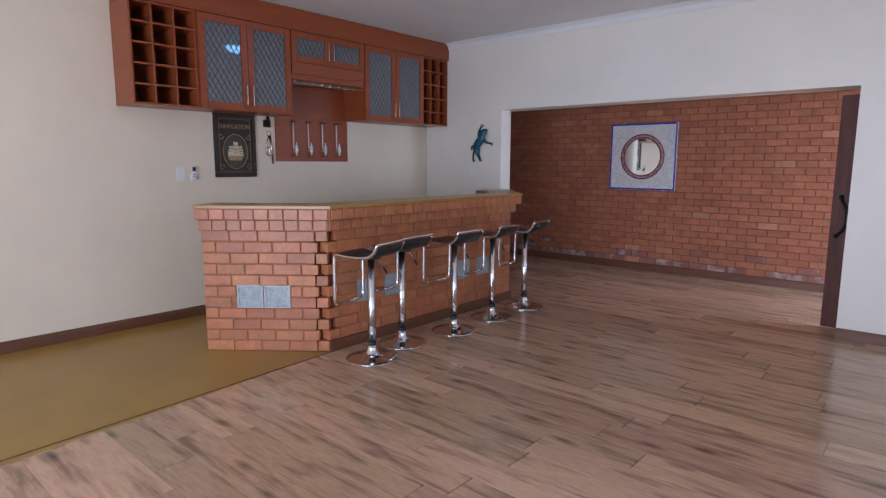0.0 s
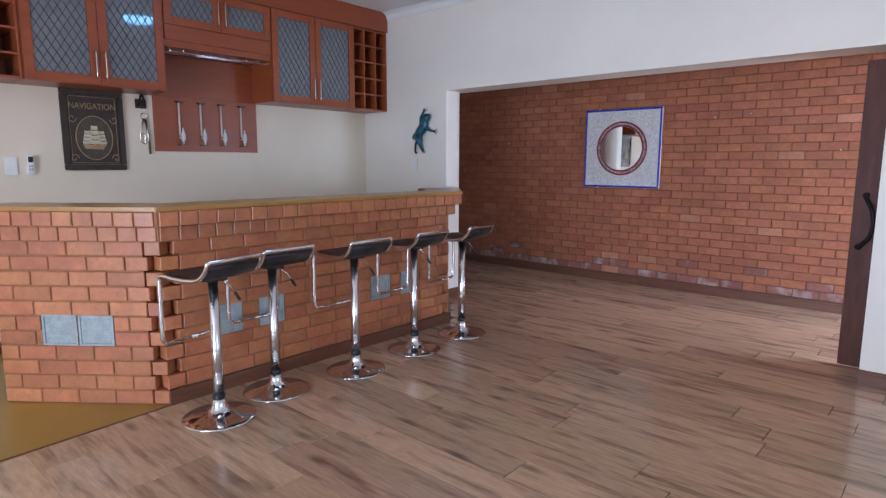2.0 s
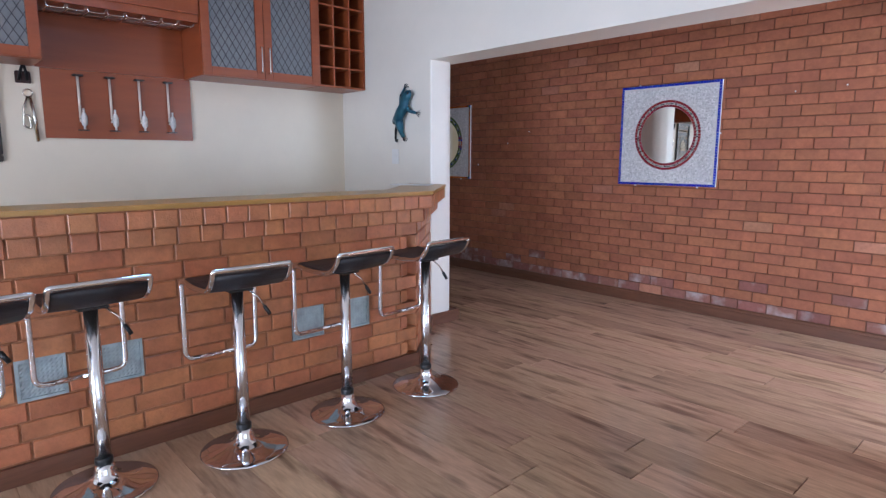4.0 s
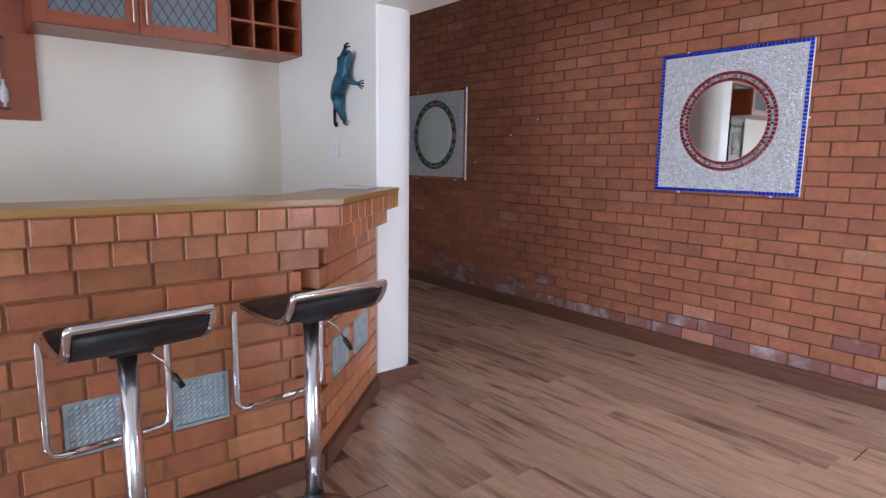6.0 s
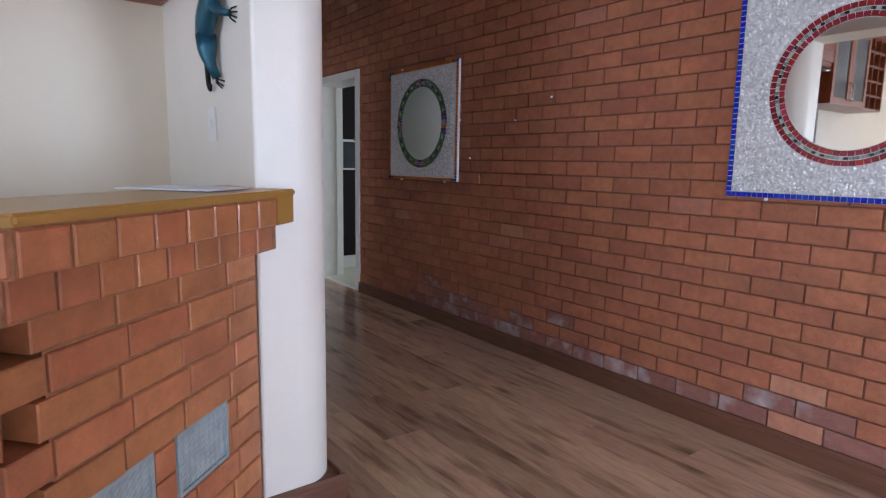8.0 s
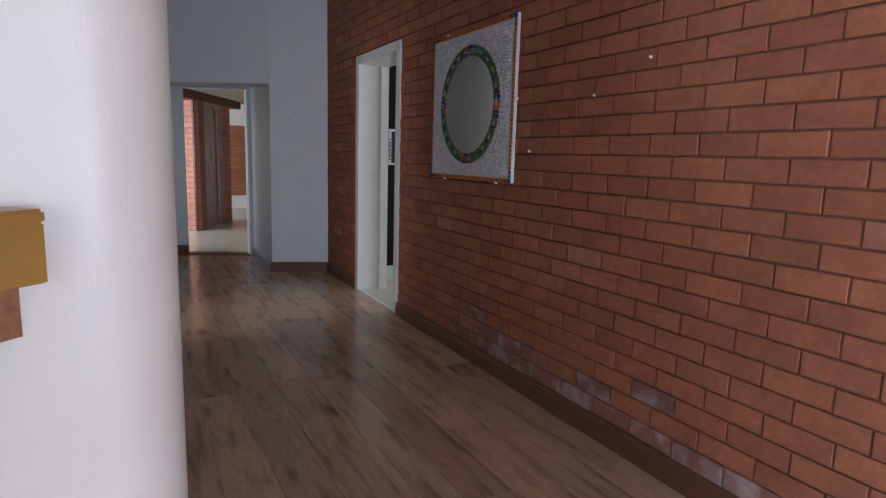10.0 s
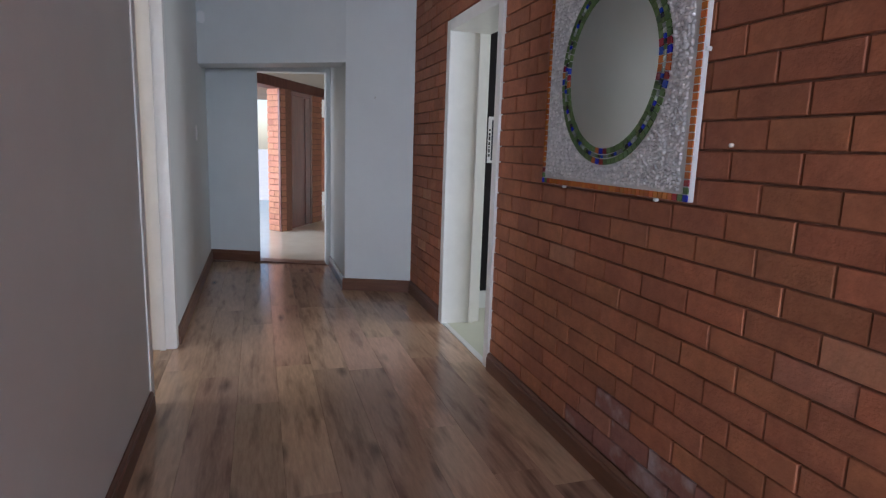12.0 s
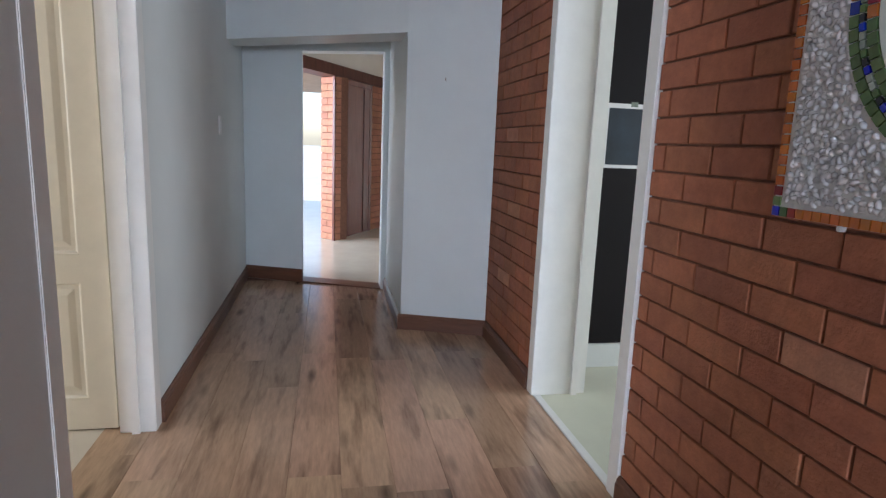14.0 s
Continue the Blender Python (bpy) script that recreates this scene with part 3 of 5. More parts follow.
def wine_rack(y0, y1, cols, rows, label):
    t = thing("wine_rack", label, "wine rack", "wall cabinets", m=Matrix.Translation((LW + 0.001, y0, CZ0)))
    w, h = y1 - y0 - 0.003, CZ1 - CZ0
    part("back_panel", boxes(((0, 0.016, 0.016), (0.01, w - 0.016, h - 0.016))), CHERRY_SHADE, t)
    part("side_panel", boxes(((0, 0, 0), (CD, 0.016, h)), bevel=0.0015), CHERRY, t)
    part("side_panel", boxes(((0, w - 0.016, 0), (CD, w, h)), bevel=0.0015), CHERRY, t)
    part("bottom_panel", boxes(((0, 0.0165, 0), (CD, w - 0.0165, 0.016)), bevel=0.0015), CHERRY, t)
    part("top_panel", boxes(((0, 0.0165, h - 0.016), (CD, w - 0.0165, h)), bevel=0.0015), CHERRY, t)
    for i in range(1, rows):
        z = h * i / rows
        part("shelf", boxes(((0.011, 0.0165, z - 0.007), (CD - 0.004, w - 0.0165, z + 0.007))), CHERRY, t)
    for j in range(1, cols):
        y = w * j / cols
        bm = bmesh.new()
        for i in range(rows):
            add_box(bm, (0.011, y - 0.007, h * i / rows + (0.0165 if i == 0 else 0.0075)), (CD - 0.006, y + 0.007, h * (i + 1) / rows - (0.0165 if i == rows - 1 else 0.0075)))
        part("divider", bm, CHERRY, t)


def glazed_door(t, y0, y1, z0, z1, handle_right):
    d = part("door", boxes(((CD + 0.001, y0, z0), (CD + 0.020, y0 + 0.062, z1)), ((CD + 0.001, y1 - 0.062, z0), (CD + 0.020, y1, z1)),
             ((CD + 0.0014, y0 + 0.062, z0), (CD + 0.0196, y1 - 0.062, z0 + 0.062)), ((CD + 0.0014, y0 + 0.062, z1 - 0.062), (CD + 0.0196, y1 - 0.062, z1)), bevel=0.0025), CHERRY, t)
    a, b, c, e = y0 + 0.0625, y1 - 0.0625, z0 + 0.0625, z1 - 0.0625
    part("pane", boxes(((CD + 0.006, a, c), (CD + 0.010, b, e))), OBSCURE, d, "grey obscured glass pane")
    bm = bmesh.new()
    w, h = b - a, e - c
    px, pz = 0.054, 0.088
    for sgn in (1, -1):
        k = -40
        while k < 60:
            # lines (y - a)/px * sgn + (z - c)/pz = k
            pts = []
            for yy in (0, w):
                zz = (k - sgn * yy / px) * pz
                if 0 <= zz <= h:
                    pts.append((yy, zz))
            for zz in (0, h):
                yy = (k - zz / pz) * px * sgn
                if 0 < yy < w:
                    pts.append((yy, zz))
            if len(pts) >= 2:
                p, q = Vector((0, *pts[0])), Vector((0, *pts[1]))
                if (q - p).length > 0.01:
                    n = Vector((0, -(q - p).z, (q - p).y)).normalized() * 0.0022
                    o = Vector((CD + 0.0105, a, c))
                    vs = [o + p + n, o + p - n, o + q - n, o + q + n]
                    lo = [bm.verts.new(v) for v in vs]
                    hi = [bm.verts.new(v + Vector((0.002 + 0.0003 * sgn, 0, 0))) for v in vs]
                    bm.faces.new(hi)
                    for i in range(4):
                        bm.faces.new((lo[i], lo[(i + 1) % 4], hi[(i + 1) % 4], hi[i]))
            k += 1
    part("lead_lattice", bm, LEAD, d, "dark diamond lead lattice")
    hy = y1 - 0.03 if handle_right else y0 + 0.03
    hz = z0 + 0.03
    bm = bmesh.new()
    L = min(0.2, (z1 - z0) * 0.75)
    tube(bm, rounded([(CD + 0.02, hy, hz + 0.02), (CD + 0.048, hy, hz + 0.02), (CD + 0.048, hy, hz + L), (CD + 0.02, hy, hz + L)], 0.006, 3), 0.005)
    part("handle", bm, STEEL, d, "brushed steel bar handle", True)


def glass_cabinet(y0, y1, z0, z1, label, rack=False):
    t = thing("wall_cabinet", label, "cabinet", "wall cabinets", m=Matrix.Translation((LW + 0.001, y0, 0)))
    w = y1 - y0 - 0.003
    part("body", boxes(((0, 0, z0), (CD - 0.001, w, z1)), bevel=0.002), CHERRY, t)
    dz0 = z0 + (0.165 if rack else 0.004)
    glazed_door(t, 0.003, w / 2 - 0.0015, dz0, z1 - 0.004, True)
    glazed_door(t, w / 2 + 0.0015, w - 0.003, dz0, z1 - 0.004, False)
    if rack:
        part("lower_rail", boxes(((CD, 0.003, z0 + 0.05), (CD + 0.018, w - 0.003, z0 + 0.16)), bevel=0.002), CHERRY, t)
        r = part("stemware_rack", boxes(((CD - 0.26, 0.02, z0 - 0.006), (CD - 0.25, w - 0.02, z0 - 0.0005))), CHROME, t, "chrome stemware rack")
        n = 8
        s = (w - 0.06) / n
        for i in range(n):
            ya, yb = 0.03 + i * s + 0.012, 0.03 + (i + 1) * s - 0.012
            bm = bmesh.new()
            tube(bm, rounded([(CD + 0.008, ya - 0.01, z0 - 0.002), (CD + 0.008, ya, z0 - 0.035), (CD + 0.008, yb, z0 - 0.035), (CD + 0.008, yb + 0.01, z0 - 0.002)], 0.008, 3), 0.003, 6)
            tube(bm, [(CD - 0.24, ya, z0 - 0.033), (CD + 0.008, ya, z0 - 0.035)], 0.003, 6)
            part("hoop", bm, CHROME, r, smooth=True)
    return t


wine_rack(1.70, 2.242, 3, 5, "cherry wood wine rack with empty square pigeonholes")
glass_cabinet(2.244, 3.175, CZ0, CZ1, "tall cherry wall cabinet with leaded glass doors")
glass_cabinet(3.177, 4.11, 2.258, CZ1, "short cherry wall cabinet over a stemware rack", rack=True)
glass_cabinet(4.112, 5.05, CZ0, CZ1, "tall cherry wall cabinet with leaded glass doors")
wine_rack(5.052, PF - 0.002, 3, 5, "cherry wood wine rack with empty square pigeonholes")
fas = thing("cabinet_fascia", "cherry wood fascia between cabinets and ceiling", "fascia", m=Matrix.Translation((0, 0, 0)))
part("board", boxes(((LW + 0.002, 1.70, CZ1 + 0.002), (CX + 0.022, PF - 0.003, H - 0.004)), bevel=0.004), CHERRY, fas)
bb = thing("tap_backboard", "cherry wood backboard behind the drink dispensers", "board")
part("board", boxes(((LW + 0.001, 3.205, 1.46), (LW + 0.017, 4.147, 1.908)), bevel=0.002), CHERRY, bb)
part("upper_board", boxes(((LW + 0.001, 3.178, 1.91), (LW + 0.015, 4.109, 2.256))), CHERRY, bb)


def optic(y, z):
    t = thing("spirit_dispenser", "chrome wall-mounted spirit dispenser on cherry backboard", "drink dispenser", "row of dispensers", m=Matrix.Translation((LW + 0.018, y, z)))
    bm = bmesh.new()
    tube(bm, [(0.012, 0, 0.05), (0.012, 0, 0.35)], 0.0085, 10)
    part("rod", bm, SATIN, t, "pale satin rod", True)
    part("top_clip", boxes(((0, -0.03, 0.348), (0.05, 0.03, 0.358)), ((0.04, -0.03, 0.34), (0.05, -0.02, 0.357)), bevel=0.002), BLACK, t, "black bottle clip")
    bm = lathe([(0, 0), (0.008, 0), (0.008, 0.02), (0.017, 0.03), (0.02, 0.045), (0.02, 0.085), (0.014, 0.10), (0.007, 0.115), (0.007, 0.14), (0, 0.14)], 14)
    bmesh.ops.translate(bm, verts=bm.verts[:], vec=(0.042, 0.014, 0.0))
    part("measure", bm, CLEARPLASTIC, t, "pale measure with a clear chamber", True)
    part("bracket", boxes(((0, -0.012, 0.06), (0.03, 0.02, 0.075)), bevel=0.002), STEEL, t)
    part("drip_arm", boxes(((0.0, -0.02, -0.008), (0.05, 0.04, -0.002))), BLACK, t)


for y in (3.41, 3.60, 3.787, 3.98):
    optic(y, 1.52)

# ---- bar ----
BZ = 1.135
A, B_, C_, D_ = Vector((-4.07, 1.835)), Vector((-3.335, 2.445)), Vector((-3.335, 4.85)), Vector((OL, 5.507))
FACES = []
for p, q in ((A, B_), (B_, C_), (C_, D_)):
    u = (q - p).normalized()
    FACES.append((p, u, Vector((u.y, -u.x)), (q - p).length))


CH = 0.0856


def offset_path(d):
    """The three bar faces moved out by d."""
    lines = [(p + n * d, u) for p, u, n, L in FACES]
    pts = [A + FACES[0][2] * d]
    for (p1, u1), (p2, u2) in zip(lines, lines[1:]):
        k = ((p2 - p1).x * u2.y - (p2 - p1).y * u2.x) / (u1.x * u2.y - u1.y * u2.x)
        pts.append(p1 + u1 * k)
    p, u = lines[-1]
    if d > 0:
        pts.append(p + u * (FACES[2][3] + 0.04))
        pts.append(Vector((OL + 0.002, PF - 0.003)))
    else:
        pts.append(p + u * ((PF - 0.003 - p.y) / u.y))
    return pts


bar = thing("bar_counter", "orange face-brick bar counter with ochre painted top and glass blocks", "bar counter")
out_, in_ = offset_path(-0.009), offset_path(-0.28)
cut = []
for i, p in enumerate(out_):
    if i in (1, 2):
        v, w = FACES[i - 1][1], FACES[i][1]
        cut += [p - v * 0.10, p - v * 0.085 + (w - v) * 0.12, p + w * 0.085 + (w - v) * 0.12, p + w * 0.10]
    else:
        cut.append(p)
part("core", prism([(p.x, p.y) for p in cut + in_[::-1]], 0, 1.11), BARMORTAR, bar, "dark raked mortar")
for d_, za, zb in ((0.047, 11 * CH, 12 * CH), (0.102, 12 * CH + 0.001, 1.1125)):
    oo, ii = offset_path(d_), offset_path(-0.0085)
    part("bedding", prism([(p.x, p.y) for p in oo + ii[::-1]], za, zb), BARMORTAR, bar)
tp, ti = offset_path(0.118), offset_path(-0.20)
bm = prism([(p.x, p.y) for p in tp + ti[::-1]], 1.1135, BZ)
bmesh.ops.bevel(bm, geom=bm.edges[:], offset=0.005, segments=2, affect="EDGES")
part("bar_top", bm, BARTOP, bar, "ochre painted screed top")
for i in (1, 2):
    p, u, n, L = FACES[i]
    a, b = p + n * 0.0015, p + u * (L - (0.0 if i == 1 else 0.03)) + n * 0.0015
    bm = prism([(a.x, a.y), (b.x, b.y), (b.x + n.x * 0.02, b.y + n.y * 0.02), (a.x + n.x * 0.02, a.y + n.y * 0.02)], 0.001, 0.085)
    part("kickboard", bm, SKIRT, bar, "brown wooden kickboard")

_brick_cache = {}


def brick_mesh(l, h, d, material, ch=0.0025):
    """A brick with eased front edges. Local x along the wall, y into it, z up; its middle front at the origin."""
    key = (round(l, 3), round(h, 3), round(d, 3), material.name)
    if key not in _brick_cache:
        x, z = l / 2, h / 2
        vs = [(-x + ch, 0, -z + ch), (x - ch, 0, -z + ch), (x - ch, 0, z - ch), (-x + ch, 0, z - ch),
              (-x, ch, -z), (x, ch, -z), (x, ch, z), (-x, ch, z), (-x, d, -z), (x, d, -z), (x, d, z), (-x, d, z)]
        fs = [(0, 1, 2, 3)] + [(i, 4 + i, 4 + (i + 1) % 4, (i + 1) % 4) for i in range(4)] + [(4 + i, 8 + i, 8 + (i + 1) % 4, 4 + (i + 1) % 4) for i in range(4)] + [(11, 10, 9, 8)]
        me = bpy.data.meshes.new("brick")
        me.from_pydata(vs, [], fs)
        me.materials.append(material)
        bm = bmesh.new()
        bm.from_mesh(me)
        bmesh.ops.recalc_face_normals(bm, faces=bm.faces[:])
        bm.to_mesh(me)
        bm.free()
        _brick_cache[key] = me
    return _brick_cache[key]


rng = random.Random(7)
BLOCKS = {0: [(0.25, 0.66)], 1: [(0.29, 0.77), (1.525, 2.035)], 2: [(0.145, 0.70)]}   # glass block pairs along each face
GZ0, GZ1 = 0.338, 0.524


def bar_brick(face, a, b, course, proud=0.0, depth=0.09):
    p, u, n, L = FACES[face]
    mid = p + u * ((a + b) / 2) + n * (proud + rng.uniform(-0.002, 0.003))
    m = Matrix.Translation((mid.x, mid.y, (course + 0.5) * CH + rng.uniform(-0.001, 0.001))) @ Matrix.Rotation(math.atan2(u.y, u.x) + rng.uniform(-0.006, 0.006), 4, "Z")
    me = brick_mesh(b - a, CH - 0.009, depth, BARBRICK, 0.0035)
    o = part("brick", me, None, bar, m=m)


for f, (p, u, n, L) in enumerate(FACES):
    for c in range(11):
        lo = 0.0
        hi = L
        if f > 0 and c % 2 == 0:
            lo = 0.075
        if f < 2 and c % 2 == 1:
            hi = L - 0.075
        if f == 2:
            hi = L - 0.012
        s = lo - (0.0 if c % 2 == 0 else 0.1085)
        while s < hi - 0.012:
            a, b = max(lo, s), min(hi, s + 0.2075)
            s += 0.217
            if b - a < 0.03:
                continue
            z0, z1 = c * CH, (c + 1) * CH
            hit = False
            for g0, g1 in BLOCKS[f]:
                if z1 > GZ0 + 0.01 and z0 < GZ1 - 0.02 and b > g0 and a < g1:
                    hit = True
                    if a < g0 - 0.035:
                        bar_brick(f, a, g0 - 0.006, c)
                    if b > g1 + 0.035:
                        bar_brick(f, g1 + 0.006, b, c)
            if not hit:
                bar_brick(f, a, b, c)
    for c, proud in ((11, 0.055), (12, 0.11)):
        ext = proud * math.tan(radians(21))
        lo, hi = (0.0 if f == 0 else -ext + 0.004), (L + ext - 0.004 if f < 2 else L + (0.01 if c == 11 else 0.036))
        k = round((hi - lo) / 0.108)
        for i in range(k):
            if f == 2 and c == 12 and i == k - 1:
                bar_end = lo + (hi - lo) * i / k + 0.004
                continue
            bar_brick(f, lo + (hi - lo) * i / k + 0.004, lo + (hi - lo) * (i + 1) / k - 0.004, c, proud, 0.12)
    for g0, g1 in BLOCKS[f]:
        mid = (g0 + g1) / 2
        gap = (0.004, 0.06, 0.045)[f]
        if f:
            for c in (4, 5):
                bar_brick(f, mid - gap + 0.008, mid + gap - 0.008, c)
        for a, b in ((g0, mid - gap), (mid + gap, g1)):
            m = Matrix(((u.x, 0, n.x, p.x + u.x * a), (u.y, 0, n.y, p.y + u.y * a), (0, 1, 0, GZ0 + 0.004), (0, 0, 0, 1)))
            w, h = b - a, GZ1 - GZ0 - 0.008
            bm = bmesh.new()
            for lo_, hi_ in (((0, 0, -0.07), (w, 0.012, -0.001)), ((0, h - 0.012, -0.07), (w, h, -0.001)), ((0, 0.0121, -0.07), (0.012, h - 0.0121, -0.001)), ((w - 0.012, 0.0121, -0.07), (w, h - 0.0121, -0.001))):
                add_box(bm, lo_, hi_)
            g = part("glass_block", bm, GLASSBLOCK, bar, "textured glass block", m=m)
            bm = bmesh.new()
            n_ = 18
            grid = [[bm.verts.new((0.0125 + (w - 0.025) * i / n_, 0.0125 + (h - 0.025) * j / n_, -0.0065 + (0.0026 if i % 2 and j % 2 else 0))) for j in range(n_ + 1)] for i in range(n_ + 1)]
            for i in range(n_):
                for j in range(n_):
                    bm.faces.new((grid[i][j], grid[i + 1][j], grid[i + 1][j + 1], grid[i][j + 1]))
            part("face", bm, GLASSBLOCK, g)

p, u, n, L = FACES[2]
a_, b_ = p + u * bar_end + n * 0.1105, p + u * (L + 0.038) + n * 0.1105
c_, d_ = p + u * (L + 0.003) - n * 0.001, p + u * bar_end - n * 0.001
part("end_block", prism([(v.x, v.y) for v in (a_, b_, c_, d_)], 12 * CH + 0.004, 1.113), BARTOP, bar, "ochre painted end of the top course")

paper = thing("paper_sheet", "loose white printed sheets on the bar top", "paper", m=pose(-3.93, 5.30, BZ + 0.001, 0, 0, 40))
part("sheet", boxes(((-0.15, -0.10, 0), (0.15, 0.11, 0.003))), PAPER, paper)
part("sheet", boxes(((-0.12, -0.12, 0.0035), (0.17, 0.08, 0.006))), PAPER, paper)

# ---- bar stools ----


def stool(name):
    t = thing(name, "chrome bar stool with black leatherette seat and round base", "bar stool", "bar stools")
    part("base", lathe([(0, 0.002), (0.185, 0.002), (0.195, 0.006), (0.195, 0.010), (0.188, 0.014), (0.15, 0.021), (0.10, 0.030), (0.065, 0.043), (0.046, 0.060), (0.038, 0.085), (0.034, 0.108), (0, 0.108)], 48), CHROME, t, "round polished chrome base", True)
    part("collar", lathe([(0, 0.1085), (0.034, 0.1085), (0.034, 0.131), (0.031, 0.136), (0, 0.136)], 24), BLACK, t, "black plastic collar", True)
    part("column", lathe([(0, 0.1365), (0.0285, 0.1365), (0.0285, 0.42), (0.0265, 0.424), (0.0265, 0.757), (0, 0.757)], 28), TUBE, t, "chrome gas-lift column", True)
    part("seat_plate", boxes(((-0.055, -0.055, 0.7575), (0.055, 0.055, 0.768)), bevel=0.003), BLACK, t)
    # pad: flat seat rising to a low lip on the room side
    prof = [(-0.185, 0.792), (-0.10, 0.782), (0.0, 0.78), (0.075, 0.785), (0.115, 0.798), (0.145, 0.820), (0.163, 0.844), (0.172, 0.864)]
    bm = bmesh.new()
    W = 0.158
    rings = []
    for i, (x, z) in enumerate(prof):
        dx, dz = prof[min(i + 1, len(prof) - 1)][0] - prof[max(i - 1, 0)][0], prof[min(i + 1, len(prof) - 1)][1] - prof[max(i - 1, 0)][1]
        n = Vector((-dz, 0, dx)).normalized() * 0.011
        rings.append([bm.verts.new((x + n.x * s, y, z + n.z * s)) for y, s in ((-W, -0.6), (-W, 0.6), (-W * 0.86, 1.0), (0, 1.1), (W * 0.86, 1.0), (W, 0.6), (W, -0.6), (0, -1.0))])
    for a, b in zip(rings, rings[1:]):
        for j in range(8):
            bm.faces.new((a[j], a[(j + 1) % 8], b[(j + 1) % 8], b[j]))
    bm.faces.new(rings[0][::-1])
    bm.faces.new(rings[-1])
    part("seat_pad", bm, LEATHER, t, "black leatherette pad", True)
    F = W + 0.012
    loop = [(-0.205, F, 0.46), (-0.20, F, 0.788), (-0.15, F, 0.792)] + [(x, F, z + 0.002) for x, z in prof[1:]] + [(0.179, F, 0.885), (0.179, -F, 0.885)] + \
           [(x, -F, z + 0.002) for x, z in prof[:0:-1]] + [(-0.15, -F, 0.792), (-0.20, -F, 0.788), (-0.205, -F, 0.46)]
    loop = [(-0.205, 0, 0.42), (-0.205, F, 0.42)] + loop[1:-1] + [(-0.205, -F, 0.42), (-0.205, 0, 0.42)]
    bm = bmesh.new()
    tube(bm, rounded(loop, 0.045, 5), 0.0115, 10)
    part("frame", bm, CHROME, t, "bent chrome tube frame with footrest", True)
    bm = bmesh.new()
    tube(bm, [(0.01, 0.045, 0.755), (0.03, 0.085, 0.715), (0.042, 0.105, 0.675)], 0.004, 6)
    part("lever", bm, STEEL, t, smooth=True)
    bm = bmesh.new()
    tube(bm, [(0.042, 0.105, 0.675), (0.054, 0.125, 0.635)], 0.009, 8)
    part("lever_grip", bm, BLACK, t, "black lever grip", True)
    return t


first = stool("bar_stool")
spots = [(-2.97, 2.556, 12), (-3.07, 2.97, 3), (-2.99, 3.525, 0), (-3.01, 4.10, 5), (-3.015, 4.652, 6)]
first.matrix_basis = pose(spots[0][0], spots[0][1], 0, 0, 0, spots[0][2])
for x, y, a in spots[1:]:
    copy_thing(first, pose(x, y, 0, 0, 0, a))

# ---- things on the bar wall ----
pic = thing("framed_picture", "dark bronze relief picture of a sailing ship in a carved frame", "picture", m=facing((LW + 0.002, 2.533, 1.306), "x+"))
PW, PH = 0.436, 0.61
for lo, hi in (((0, 0, 0), (PW, 0.042, 0.026)), ((0, PH - 0.042, 0), (PW, PH, 0.026)), ((0, 0.0425, 0), (0.042, PH - 0.0425, 0.026)), ((PW - 0.042, 0.0425, 0), (PW, PH - 0.0425, 0.026))):
    part("frame", boxes((lo, hi), bevel=0.006), BRONZE, pic)
part("panel", boxes(((0.043, 0.043, 0.002), (PW - 0.043, PH - 0.043, 0.010))), BRONZE, pic)
part("border", boxes(((0.055, 0.055, 0.0105), (PW - 0.055, 0.058, 0.013)), ((0.055, PH - 0.058, 0.0105), (PW - 0.055, PH - 0.055, 0.013)), ((0.055, 0.0585, 0.0105), (0.058, PH - 0.0585, 0.013)), ((PW - 0.058, 0.0585, 0.0105), (PW - 0.055, PH - 0.0585, 0.013))), GOLDISH, pic)
tm = text_mesh("title", "NAVIGATION", 0.062, 0.0015)
tm.materials.append(GOLDISH)
tx = part("title", tm, None, pic, "raised gold capital letters", m=Matrix.Translation((PW / 2, 0.482, 0.0125)) @ Matrix.Diagonal((0.86, 1.05, 1, 1)))
cx, cy = PW / 2, 0.245
bm = bmesh.new()
tube(bm, [(cx + 0.128 * math.cos(a * math.pi / 20), cy + 0.165 * math.sin(a * math.pi / 20), 0.012) for a in range(40)], 0.004, 6, closed=True)
part("medallion_ring", bm, GOLDISH, pic, smooth=True)
bm = bmesh.new()
bm.faces.new([bm.verts.new((cx + 0.122 * math.cos(a * math.pi / 20), cy + 0.158 * math.sin(a * math.pi / 20), 0.0115)) for a in range(40)])
part("medallion", bm, mat("smoky_bronze_ground", (0.085, 0.072, 0.05), 0.5, 0.2, noise_scale=25, amount=0.4, bump=0.3, bump_scale=50), pic)
bm = bmesh.new()
hull = [(-0.085, -0.045), (-0.07, -0.085), (0.055, -0.09), (0.088, -0.04), (0.05, -0.055), (-0.045, -0.055)]
vs = [(cx + x, cy + y) for x, y in hull]
lo = [bm.verts.new((x, y, 0.0125)) for x, y in vs]
hi = [bm.verts.new((cx + (x - cx) * 0.93, cy + (y - cy) * 0.96, 0.022)) for x, y in vs]
bm.faces.new(hi)
for i in range(6):
    bm.faces.new((lo[i], lo[(i + 1) % 6], hi[(i + 1) % 6], hi[i]))
part("ship_hull", bm, GOLDISH, pic)
